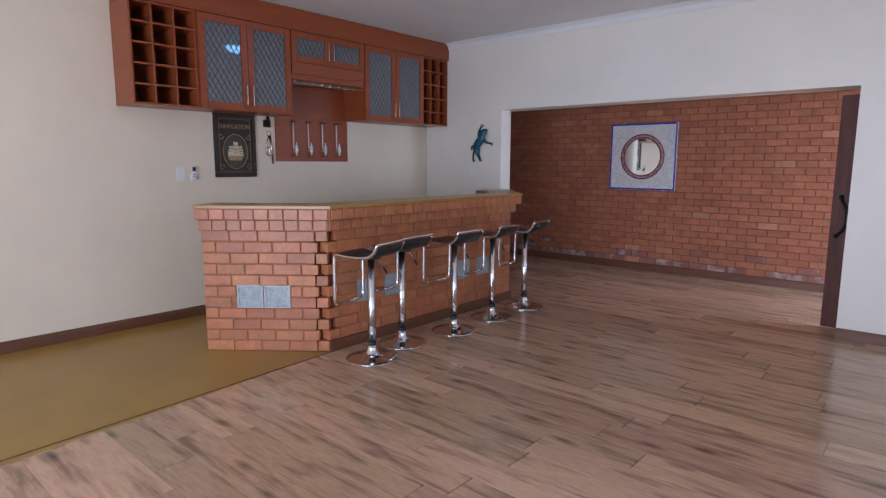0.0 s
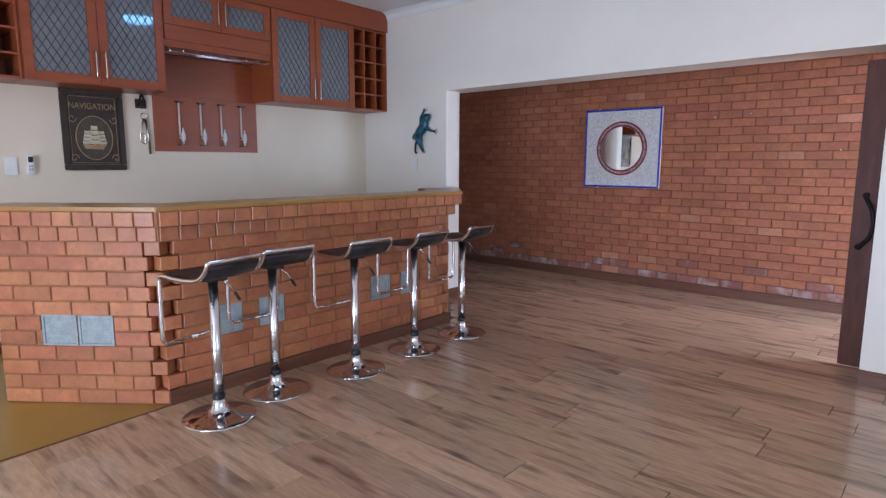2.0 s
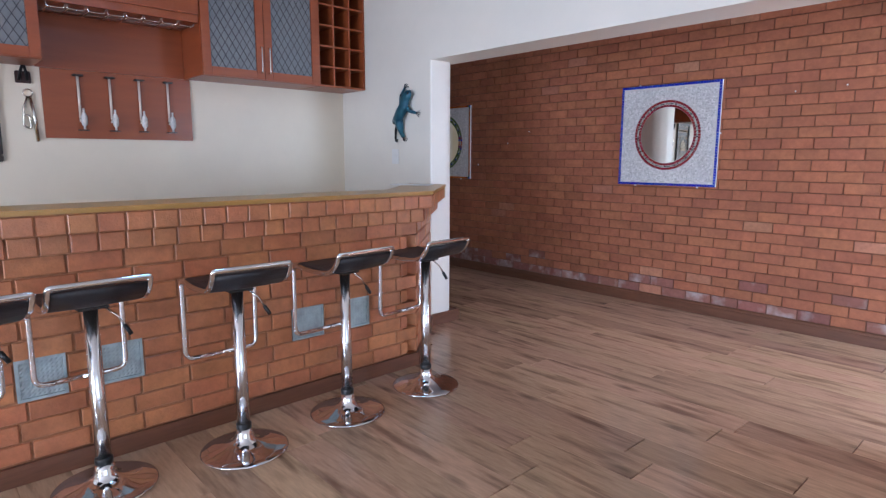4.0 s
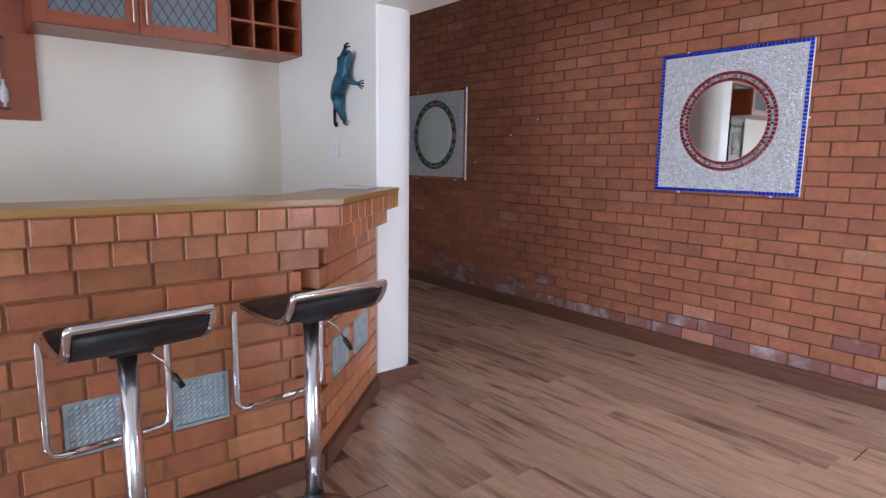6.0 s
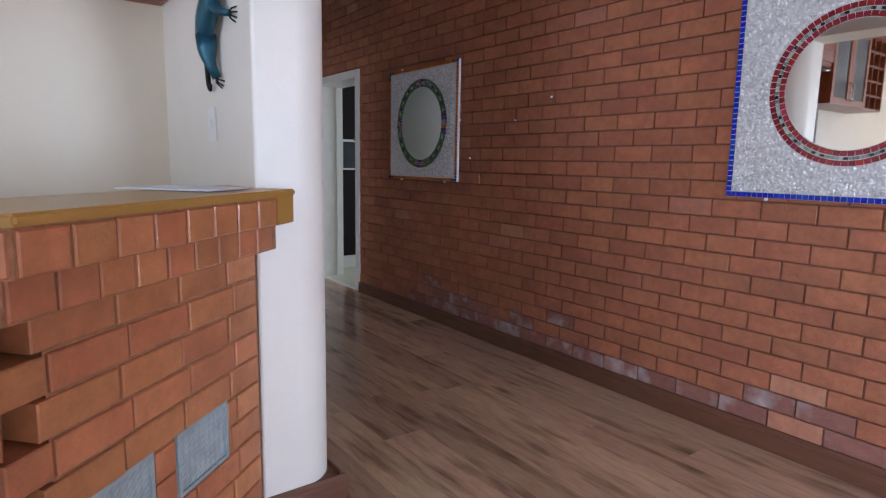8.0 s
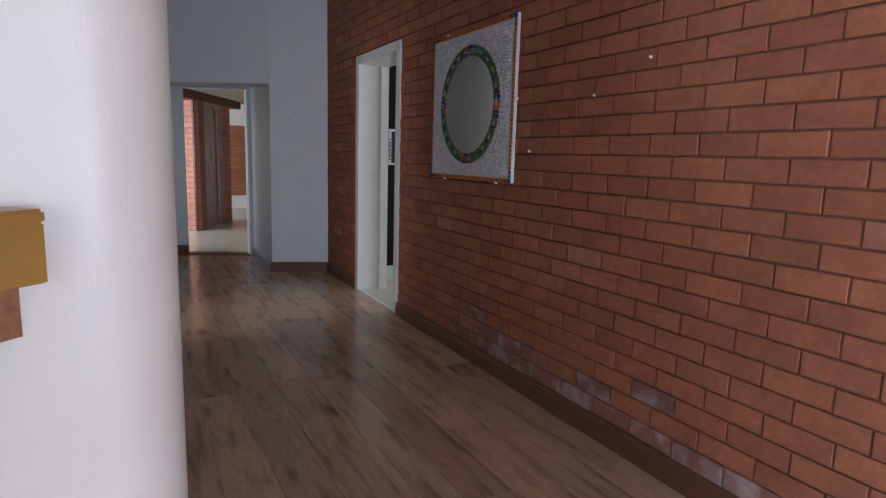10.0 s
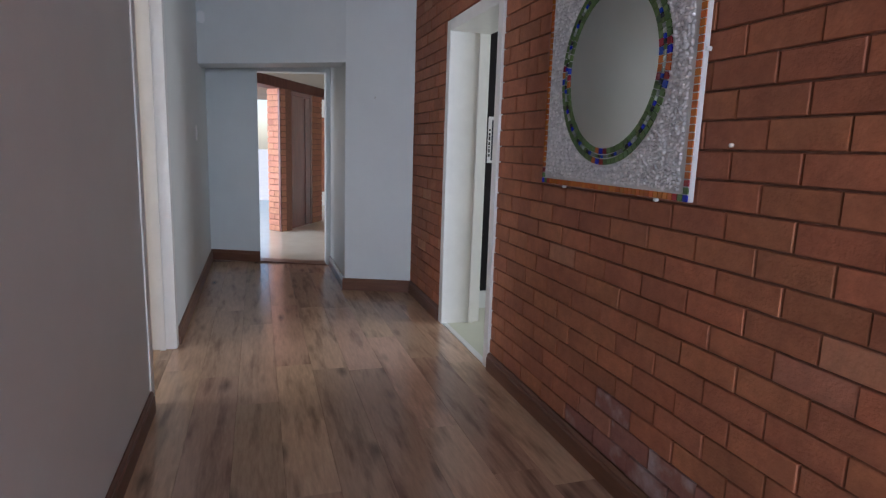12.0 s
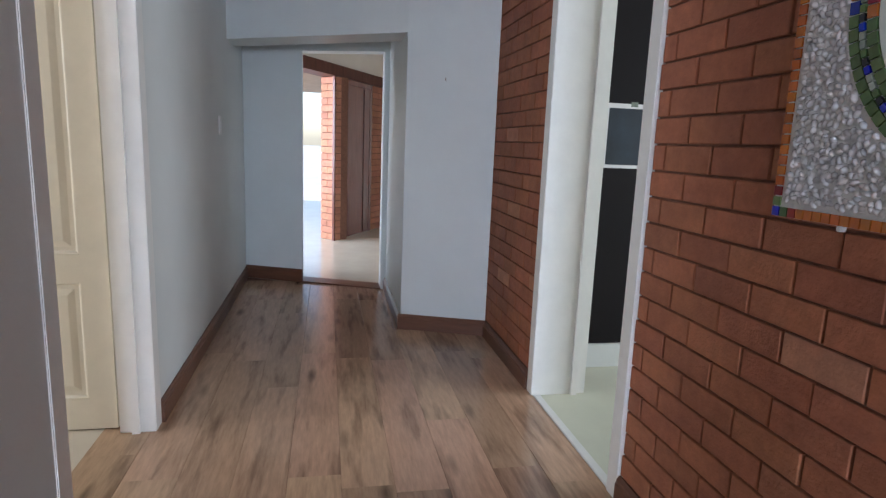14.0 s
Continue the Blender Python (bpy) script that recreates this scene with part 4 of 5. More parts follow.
for mx, top, sc in ((-0.05, 0.06, 0.8), (0.0, 0.10, 1.0), (0.05, 0.06, 0.8)):
    for k in range(4):
        w = (0.047 - 0.007 * k) * sc
        y0 = -0.045 + k * (top + 0.045) / 4
        y1 = y0 + (top + 0.045) / 4 * 0.86
        bm = bmesh.new()
        cols = []
        for i in range(5):
            s = i / 4
            bulge = 0.010 * math.sin(math.pi * s)
            cols.append((bm.verts.new((cx + mx - w * (0.95 - 0.1 * s), cy + y0 + (y1 - y0) * s, 0.0125 + bulge * 0.6)), bm.verts.new((cx + mx, cy + y0 + (y1 - y0) * s - 0.004, 0.014 + bulge)),
                         bm.verts.new((cx + mx + w * (0.95 - 0.1 * s), cy + y0 + (y1 - y0) * s, 0.0125 + bulge * 0.6))))
        for a, b in zip(cols, cols[1:]):
            bm.faces.new((a[0], a[1], b[1], b[0]))
            bm.faces.new((a[1], a[2], b[2], b[1]))
        part("sail", bm, SAILC, pic, "ivory painted sail", True)
for sx in (0, 1):
    for sy in (0, 1):
        bm = bmesh.new()
        ox, oy = (0.072 if sx == 0 else PW - 0.072), (0.08 if sy == 0 else 0.40)
        dx, dy = (1 if sx == 0 else -1), (1 if sy == 0 else -1)
        tube(bm, [(ox + dx * 0.03 * math.cos(a * 0.5) * (1 - a / 16), oy + dy * 0.035 * math.sin(a * 0.5) * (1 - a / 16) + dy * 0.01, 0.0125) for a in range(14)], 0.0035, 6)
        part("corner_scroll", bm, GOLDISH, pic, smooth=True)


def wall_plate(name, origin, kind, w, h, label, toggles=1, material=PLASTIC):
    t = thing(name, label, "switch", m=facing(origin, kind))
    part("plate", boxes(((0, 0, 0), (w, h, 0.008)), bevel=0.002), material, t)
    for i in range(toggles):
        c = w * (i + 0.5) / toggles
        part("rocker", boxes(((c - 0.011, h / 2 - 0.02, 0.0085), (c + 0.011, h / 2 + 0.02, 0.012)), bevel=0.0015), material, t)
    return t


wall_plate("light_switch", (LW + 0.001, 2.165, 1.275), "x+", 0.075, 0.125, "white plastic light switch on the cream wall", 2)
rc = thing("remote_control", "white remote control in a wall holder", "remote control", m=facing((LW + 0.001, 2.288, 1.28), "x+"))
part("holder", boxes(((0, 0, 0), (0.052, 0.06, 0.024)), bevel=0.004), PLASTIC, rc)
part("handset", boxes(((0.006, 0.015, 0.0245), (0.046, 0.135, 0.036)), bevel=0.004), PLASTIC, rc)
part("screen", boxes(((0.011, 0.085, 0.0362), (0.041, 0.125, 0.038))), BLACK, rc, "dark display")
for i in range(4):
    part("button", boxes(((0.012 + 0.015 * (i % 2), 0.03 + 0.022 * (i // 2), 0.0362), (0.022 + 0.015 * (i % 2), 0.04 + 0.022 * (i // 2), 0.039))), GREYPLASTIC, rc)

op = thing("bottle_opener", "dark cast-iron wall bottle opener", "bottle opener", m=facing((LW + 0.001, 3.07, 1.80), "x+"))
part("plate", boxes(((0, 0, 0), (0.085, 0.075, 0.012)), bevel=0.004), mat("dark_red_brown_iron", (0.05, 0.022, 0.018), 0.5, 0.3, noise_scale=20, amount=0.3), op)
bm = bmesh.new()
tube(bm, rounded([(0.02, 0.02, 0.012), (0.03, 0.075, 0.03), (0.05, 0.12, 0.015), (0.06, 0.06, 0.03), (0.065, 0.02, 0.012)], 0.02), 0.009)
part("jaw", bm, IRON, op, smooth=True)
an = thing("key_ornament", "hanging bunch of silver bar tools on the wall", "ornament", m=facing((LW + 0.001, 3.08, 1.435), "x+"))
bm = bmesh.new()
tube(bm, [(0.05 + 0.025 * math.cos(a * math.pi / 8), 0.305 + 0.025 * math.sin(a * math.pi / 8), 0.008) for a in range(16)], 0.004, 6, closed=True)
part("ring", bm, STEEL, an, smooth=True)
bm = bmesh.new()
tube(bm, [(0.058, 0.285, 0.010), (0.075, 0.15, 0.012), (0.082, 0.0, 0.010)], 0.011, 8)
part("opener", bm, STEEL, an, smooth=True)
bm = bmesh.new()
tube(bm, rounded([(0.045, 0.285, 0.008), (0.02, 0.21, 0.010), (0.01, 0.10, 0.010), (0.05, 0.08, 0.010), (0.05, 0.16, 0.010), (0.02, 0.17, 0.010)], 0.012), 0.006, 8)
part("corkscrew", bm, STEEL, an, smooth=True)

# lizard on the partition
lz = thing("lizard_ornament", "teal blue metal lizard wall ornament with wire claws", "ornament", m=facing((-4.24, PF - 0.004, 1.725), "y-"))


def limb(name, pts, r, taper, claws, material, label):
    bm = bmesh.new()
    tube(bm, rounded(pts, 0.03), r, 8, taper=taper)
    part(name, bm, material, lz, label, True)
    if claws:
        e = Vector(pts[-1])
        d = (e - Vector(pts[-2])).normalized()
        bm = bmesh.new()
        for a in (-0.9, -0.3, 0.3, 0.9):
            q = Matrix.Rotation(a, 3, "Z") @ d
            tube(bm, [e - d * 0.006, e + q * 0.022 + Vector((0, 0, 0.006)), e + q * 0.036 - Vector((0, 0, 0.006))], 0.0028, 5)
        part("claw", bm, IRON, lz, "dark wire claw", True)


bm = bmesh.new()
spine = [(0.052, 0.128, 0.018), (0.051, 0.12, 0.046), (0.048, 0.09, 0.058), (0.038, 0.06, 0.053), (0.024, 0.036, 0.048), (0.012, 0.015, 0.060), (-0.006, -0.02, 0.066), (-0.03, -0.06, 0.060), (-0.05, -0.098, 0.045), (-0.058, -0.116, 0.022)]
rings = []
for x, y, r in spine:
    rings.append([bm.verts.new((x + 1.2 * r * math.cos(a), y + 0.3 * r * math.cos(a), 0.040 + r * 0.5 * math.sin(a))) for a in [i * math.pi / 6 for i in range(12)]])
for a, b in zip(rings, rings[1:]):
    for j in range(12):
        bm.faces.new((a[j], a[(j + 1) % 12], b[(j + 1) % 12], b[j]))
bm.faces.new(rings[0])
bm.faces.new(rings[-1][::-1])
part("body", bm, TEAL, lz, smooth=True)
for ex, ey in ((0.008, 0.10), (0.094, 0.108)):
    bm = bmesh.new()
    bmesh.ops.create_icosphere(bm, subdivisions=2, radius=0.011, matrix=Matrix.Translation((ex, ey, 0.054)))
    part("eye", bm, IRON, lz, smooth=True)
limb("foreleg", [(0.0, 0.035, 0.036), (-0.026, 0.09, 0.034), (0.004, 0.16, 0.012)], 0.020, 0.45, True, TEAL, "bent teal foreleg")
limb("foreleg", [(0.045, 0.012, 0.036), (0.09, -0.028, 0.036), (0.145, -0.042, 0.012)], 0.022, 0.45, True, TEAL, "bent teal foreleg")
limb("hind_leg", [(-0.055, -0.075, 0.034), (-0.105, -0.062, 0.032), (-0.145, -0.09, 0.012)], 0.022, 0.45, True, TEAL, "bent teal hind leg")
limb("hind_leg", [(-0.045, -0.085, 0.036), (-0.028, -0.16, 0.038), (-0.012, -0.225, 0.014)], 0.036, 0.45, True, TEAL, "long teal hind leg")
limb("tail", [(-0.062, -0.10, 0.03), (-0.108, -0.165, 0.02), (-0.118, -0.245, 0.014), (-0.10, -0.264, 0.013), (-0.092, -0.238, 0.013)], 0.011, 0.45, False, IRON, "dark curled tail")
wall_plate("light_switch", (-4.422, PF - 0.001, 1.288), "y-", 0.085, 0.12, "white plastic light switch below the lizard", 1)

# ceiling lamp over the bar
cl = thing("ceiling_lamp", "round flush ceiling lamp with a cool white diffuser", "ceiling lamp", m=Matrix.Translation((-2.67, 3.85, H)))
part("rim", lathe([(0.0, -0.0005), (0.19, -0.0005), (0.195, -0.02), (0.185, -0.03), (0.175, -0.03), (0.17, -0.012), (0, -0.012)], 40), CHROME, cl, "chrome rim", True)
part("diffuser", lathe([(0.172, -0.026), (0.15, -0.05), (0.10, -0.072), (0.05, -0.082), (0, -0.085)], 40), LAMPGLASS, cl, "cool white glass diffuser", True)

# ---- mosaic mirrors ----


def tile_row(parent, n, place, size, depth, mats):
    """Small glass tiles, one mesh shared by tiles of a colour."""
    cache = {}
    for i in range(n):
        mt = mats(i)
        if mt.name not in cache:
            cache[mt.name] = mesh_of("tile", boxes(((-size[0] / 2, -size[1] / 2, 0), (size[0] / 2, size[1] / 2, depth)), bevel=0.0), mt)
        part("tile", cache[mt.name], None, parent, m=place(i))


def mosaic_mirror(label, x0, z0, w, h, ring_out, ring_in, border, ring, beads, edge_gap):
    t = thing("mosaic_mirror", label, "mirror", "mosaic mirrors", m=facing((x0, BW - 0.006, z0), "y-"))
    cx, cy = w / 2, h / 2
    board = part("board", boxes(((0, 0, 0), (w, h, 0.02)), bevel=0.002), GROUT, t, "white grouted board")
    # border tiles
    s = 0.0205
    nx, ny = round(w / 0.0225), round(h / 0.0225)
    px, py = w / nx, h / ny
    tile_row(t, nx, lambda i: Matrix.Translation(((i + 0.5) * px, s / 2 + 0.001, 0.0202)), (px - 0.003, s), 0.004, lambda i: border(i, nx))
    tile_row(t, nx, lambda i: Matrix.Translation(((i + 0.5) * px, h - s / 2 - 0.001, 0.0202)), (px - 0.003, s), 0.004, lambda i: border(i, nx))
    tile_row(t, ny - 2, lambda i: Matrix.Translation((s / 2 + 0.001, (i + 1.5) * py, 0.0202)), (s, py - 0.003), 0.004, lambda i: border(i + 1, ny))
    tile_row(t, ny - 2, lambda i: Matrix.Translation((w - s / 2 - 0.001, (i + 1.5) * py, 0.0202)), (s, py - 0.003), 0.004, lambda i: border(i + 1, ny))
    # rings of tiles round the glass
    rw = (ring_out - ring_in)
    ts = rw * 0.36
    for r, kind, sz in ((ring_out - ts / 2, ring, ts), (ring_in + ts / 2, ring, ts), ((ring_out + ring_in) / 2, beads, rw * 0.2)):
        n = int(2 * math.pi * r / (sz + 0.004 if kind is ring else sz + 0.005))
        tile_row(t, n, lambda i: Matrix.Translation((cx + r * math.cos(2 * math.pi * i / n), cy + r * math.sin(2 * math.pi * i / n), 0.0202)) @ Matrix.Rotation(2 * math.pi * i / n, 4, "Z"),
                 (sz - 0.001, 2 * math.pi * r / n - 0.003), 0.005 if kind is ring else 0.007, lambda i: kind(i, n))
    # glass
    bm = bmesh.new()
    k = 64
    c = [bm.verts.new((cx + (ring_in - 0.002) * math.cos(2 * math.pi * i / k), cy + (ring_in - 0.002) * math.sin(2 * math.pi * i / k), 0.0225)) for i in range(k)]
    lo = [bm.verts.new((v.co.x, v.co.y, 0.0203)) for v in c]
    bm.faces.new(c)
    for i in range(k):
        bm.faces.new((lo[i], lo[(i + 1) % k], c[(i + 1) % k], c[i]))
    part("mirror_glass", bm, MIRROR, t, "round mirror glass")
    # pebbles between border and ring
    vs, fs = [], []
    rg = random.Random(3)
    step = 0.0145
    e = s + edge_gap
    ny_, nx_ = int((h - 2 * e) / step), int((w - 2 * e) / step)
    for i in range(nx_):
        for j in range(ny_):
            x, y = e + step * (i + 0.5 + rg.uniform(-0.35, 0.35)), e + step * (j + 0.5 + rg.uniform(-0.35, 0.35))
            if (x - cx) ** 2 + (y - cy) ** 2 < (ring_out + 0.006) ** 2:
                continue
            a, rl, rs, hh = rg.uniform(0, math.pi), rg.uniform(0.008, 0.0125), rg.uniform(0.0055, 0.008), rg.uniform(0.004, 0.0095)
            b0 = len(vs)
            for rr, zz in ((1.0, 0.0201), (0.8, 0.0201 + hh * 0.7)):
                for q in range(6):
                    u, v = rl * rr * math.cos(q * math.pi / 3), rs * rr * math.sin(q * math.pi / 3)
                    vs.append((x + u * math.cos(a) - v * math.sin(a), y + u * math.sin(a) + v * math.cos(a), zz))
            vs.append((x, y, 0.0201 + hh))
            for q in range(6):
                q2 = (q + 1) % 6
                fs.append((b0 + q, b0 + q2, b0 + 6 + q2, b0 + 6 + q))
                fs.append((b0 + 6 + q, b0 + 6 + q2, b0 + 12))
    me = bpy.data.meshes.new("pebbles")
    me.from_pydata(vs, [], fs)
    me.materials.append(PEBBLE)
    for p in me.polygons:
        p.use_smooth = True
    tagged(part("pebble_bed", me, None, t, "small white and grey pebbles"), kind="stuff")
    # fixing clips
    for x, y in ((w * 0.18, -0.012), (w * 0.82, -0.012), (w * 0.18, h), (w + 0.0, h * 0.5)):
        part("clip", boxes(((x, y, 0), (x + 0.012, y + 0.012, 0.016)), bevel=0.002), PLASTIC, t)
    return t


def border2(i, n):
    k = min(i, n - 1 - i)
    return T_BLUE if k == 0 else T_GREEN if k == 1 else T_RED if k == 2 else T_ORANGE


mosaic_mirror("square mosaic mirror with blue tile border and red ring", -3.487, 1.10, 0.904, 0.878, 0.302, 0.243, lambda i, n: T_BLUE, lambda i, n: T_RED,
              lambda i, n: (T_GREY, T_BLACK, T_GREY, T_GREY)[(i * 7 // 3) % 4], 0.006)
mosaic_mirror("square mosaic mirror with orange tile border and green ring", -6.402, 1.093, 0.933, 0.855, 0.335, 0.275, border2,
              lambda i, n: T_GREEN if (i % (n // 4)) > 2 else (T_ORANGE, T_BLUE, T_RED)[i % 3], lambda i, n: (T_GREY, T_GREEN, T_BLUE, T_GREY, T_BLACK)[(i * 3) % 5], 0.012)

# nails and small hooks in the brick wall
for x, z in ((-5.35, 1.26), (-2.05, 1.84), (-1.72, 1.86), (-0.95, 1.5), (-4.9, 1.50), (-4.6, 1.62)):
    t = thing("wall_plug", "small pale plastic plug set into the brickwork", "wall plug", "wall plugs", m=facing((x, BW + 0.004, z), "y-"))
    part("plug", lathe([(0, 0), (0.006, 0), (0.006, 0.012), (0.004, 0.014), (0, 0.014)], 10), PLASTIC, t)

# ---- hall fittings ----
wall_plate("light_switch", (-9.34, PB - 0.001, 1.225), "y+", 0.072, 0.12, "white plastic light switch on the hall wall", 1)
pir = thing("motion_sensor", "white motion sensor high on the hall wall", "sensor", m=facing((xl(5.80) + 0.012, 5.80, 2.22), "x+"))
part("body", boxes(((0, 0, 0), (0.06, 0.095, 0.045)), bevel=0.012), PLASTIC, pir)
hk = thing("wall_hook", "small steel hook on the end wall", "hook", m=facing((xe(7.19) + 0.001, 7.19, 1.62), "x+"))
bm = bmesh.new()
tube(bm, rounded([(0, 0, 0), (0, 0, 0.02), (0, -0.02, 0.022)], 0.006, 3), 0.003, 6)
part("hook", bm, STEEL, hk)
structure("trim_recess_threshold", prism([(xr(RY0) - 0.16, RY0), (xr(RY0) + 0.02, RY0), (xr(RY1) + 0.02, RY1), (xr(RY1) - 0.16, RY1)], -0.004, 0.012), SKIRT, "brown wooden threshold strip", "threshold")
structure("trim_door_threshold", boxes(((DRA + 0.022, BW - 0.0015, -0.004), (DRB - 0.022, BW + 0.035, 0.006)), bevel=0.002), TRIMW, "pale threshold strip", "threshold")

# ---- north room behind the brick wall ----
NX0, NX1, NY1 = -8.205, -4.8, 10.8
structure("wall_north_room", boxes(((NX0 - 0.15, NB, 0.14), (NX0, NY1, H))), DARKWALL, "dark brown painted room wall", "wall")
structure("baseboard_north_room", boxes(((NX0 - 0.15, NB, 0.0), (NX0 + 0.012, NY1, 0.138)), bevel=0.003), HALL_WALL, "grey painted skirting", "skirting")
structure("wall_north_room_far", boxes(((NX0, NY1, 0), (-7.5, NY1 + 0.15, H)), ((-7.5, NY1, 0), (-5.7, NY1 + 0.15, 0.8)), ((-7.5, NY1, 2.15), (-5.7, NY1 + 0.15, H)), ((-5.7, NY1, 0), (NX1, NY1 + 0.15, H)),
          ((NX1, NB, 0), (NX1 + 0.15, NY1 + 0.15, H))), DOORW, "ivory painted walls with a window", "wall")
structure("floor_north_room", boxes(((NX0, BW + 0.02, -0.013), (NX1, NY1, 0.0))), PALEFLOOR, "pale cream vinyl floor", "floor")
structure("ceiling_north_room", boxes(((NX0 - 0.15, NB, H), (NX1 + 0.15, NY1 + 0.15, H + 0.1))), CEIL, "white ceiling", "ceiling")
window("window_4", (-7.5, NY1 + 0.07, 0.8), "y-", 1.8, 1.35, 2, "white-framed window")
po = thing("poster", "dark blue poster with a white border taped to the wall", "poster", m=facing((NX0 + 0.002, 7.917, 1.13), "x+"))
part("sheet", boxes(((0, 0, 0), (0.36, 0.34, 0.002))), PAPER, po)
part("print", boxes(((0.028, 0.018, 0.0022), (0.345, 0.315, 0.003))), POSTER, po, "dark blue print")
for i, (y, hgt) in enumerate(((0.045, 0.02), (0.075, 0.03), (0.11, 0.012), (0.13, 0.025), (0.165, 0.03), (0.20, 0.02), (0.235, 0.012))):
    part("lettering", boxes(((0.006, y, 0.0022), (0.020, y + hgt, 0.0028))), BLACK, po)
part("tape", boxes(((0.15, 0.325, 0.0032), (0.19, 0.35, 0.004))), T_GREY, po, "strip of clear tape")

# ---- side room behind the hall wall ----
SX0, SX1, SY0 = -8.9, LW - 0.14, 2.2
structure("wall_side_room", boxes(((SX0 - 0.15, SY0, 0), (SX0, PB - 0.2, H)), ((SX0, SY0 - 0.15, 0), (-7.9, SY0, H)), ((-7.9, SY0 - 0.15, 0), (-6.1, SY0, 0.9)), ((-7.9, SY0 - 0.15, 2.1), (-6.1, SY0, H)),
          ((-6.1, SY0 - 0.15, 0), (SX1, SY0, H))), CREAM, "cream painted side room walls", "wall")
structure("floor_side_room", boxes(((SX0, SY0, -0.013), (SX1, PB - 0.04, -0.001))), TILE, "beige tiled floor of the side room", "floor")
window("window_5", (-6.1, SY0 - 0.07, 0.9), "y+", 1.8, 1.2, 2, "white-framed window of the side room")

# ---- lobby beyond the recess ----
LX = RB - 0.16
structure("floor_lobby", prism([(-17.2, 2.0), (xr(2.0) - 0.005, 2.0), (xr(9.5) - 0.005, 9.5), (-17.2, 9.5)], -0.0075, 0.004), TILE, "cream polished tile floor", "floor")
bm = bmesh.new()
vs = [bm.verts.new(v) for v in ((LX + 0.3, 2.0, 2.75), (LX + 0.3, 9.5, 2.75), (-17.2, 9.5, 2.1), (-17.2, 2.0, 2.1), (LX + 0.3, 2.0, 2.85), (LX + 0.3, 9.5, 2.85), (-17.2, 9.5, 2.2), (-17.2, 2.0, 2.2))]
for f in ((0, 1, 2, 3), (7, 6, 5, 4), (0, 4, 5, 1), (1, 5, 6, 2), (2, 6, 7, 3), (3, 7, 4, 0)):
    bm.faces.new([vs[i] for i in f])
structure("ceiling_lobby", bm, TANCEIL, "tan boarded sloping ceiling of the lobby", "ceiling")
LA, LD = Vector((-12.43, 6.565)), Vector((-13.66, 7.25))
lu = (LD - LA).normalized()
ln = Vector((lu.y, -lu.x)) * -1
if ln.x < 0:
    ln = -ln
LL = (LD - LA).length


def lobby_m(s):
    p = LA + lu * s
    return Matrix(((lu.x, -ln.x, 0, p.x), (lu.y, -ln.y, 0, p.y), (0, 0, 1, 0), (0, 0, 0, 1)))


def pillar(m, w, label):
    t = thing("brick_pillar", label, "pillar", "lobby pillars", m=m)
    part("core", boxes(((0.012, 0.012, 0), (w - 0.012, 0.22, 1.95))), MORTAR, t)
    for c in range(24):
        z = 0.004 + (c + 0.5) * 0.081
        if c % 2:
            me = brick_mesh(w, 0.071, 0.11, BRICK_PALE)
            part("brick", me, None, t, m=Matrix.Translation((w / 2, 0, z)))
        else:
            me = brick_mesh(w / 2 - 0.005, 0.071, 0.11, BRICK_PALE)
            part("brick", me, None, t, m=Matrix.Translation((w / 4, 0, z)))
            part("brick", me, None, t, m=Matrix.Translation((w * 3 / 4, 0, z)))


pu = Vector((0.2, 0.155)).normalized()
pillar(Matrix(((pu.x, -pu.y, 0, -12.635), (pu.y, pu.x, 0, 6.405), (0, 0, 1, 0), (0, 0, 0, 1))), 0.25, "orange face-brick pillar beside the entrance door")
pillar(lobby_m(1.045), LL - 1.045, "orange face-brick pillar beside the entrance door")
ed = thing("entrance_door", "dark red-brown timber entrance door between brick pillars", "door", m=lobby_m(0.0))
DW = 1.035
part("frame", boxes(((0.004, 0.0, 0), (0.055, 0.03, 1.95)), ((DW - 0.06, 0.0, 0), (DW, 0.03, 1.95)), ((0.056, 0.0, 1.89), (DW - 0.061, 0.03, 1.95)), bevel=0.003), VARNISH, ed)
part("leaf", boxes(((0.062, 0.006, 0.008), (DW - 0.062, 0.028, 1.888))), VARNISH, ed)
for a, b in ((0.10, 0.19), (DW - 0.25, DW - 0.10)):
    part("stile", boxes(((a, -0.006, 0.02), (b, 0.0055, 1.87)), bevel=0.004), VARNISH, ed)
part("lock", boxes(((0.12, -0.02, 0.92), (0.16, -0.0065, 1.1)), bevel=0.002), IRON, ed, "black lock plate")
structure("trim_lobby_beam", boxes(((0, 0, 0), (1, 1, 1))), DARKWOOD, "dark timber beam over the entrance", "beam")
_b = bpy.data.objects["trim_lobby_beam"]
_b.matrix_basis = lobby_m(-2.3) @ Matrix.Translation((0, -0.01, 1.953)) @ Matrix.Diagonal((LL + 2.8, 0.25, 0.13, 1))
lw = structure("wall_lobby_upper", boxes(((0, 0, 0), (1, 1, 1))), WHITE_WALL, "off-white wall over the beam", "wall")
lw.matrix_basis = lobby_m(-2.3) @ Matrix.Translation((0, 0.02, 2.085)) @ Matrix.Diagonal((LL + 2.8, 0.18, 0.75, 1))
structure("wall_lobby_far", boxes(((-16.3, 6.6, 1.75), (-16.1, 9.5, 2.8))), WHITE_WALL, "off-white upper wall", "wall")
structure("wall_lobby_far_core", boxes(((-16.3, 6.6, 0.28), (-16.112, 9.5, 1.748))), MORTAR, "brown mortar backing", "wall")
structure("wall_lobby_far_base", boxes(((-16.3, 6.6, 0), (-16.1, 9.5, 0.278))), WHITE_WALL, "off-white wall base", "wall")
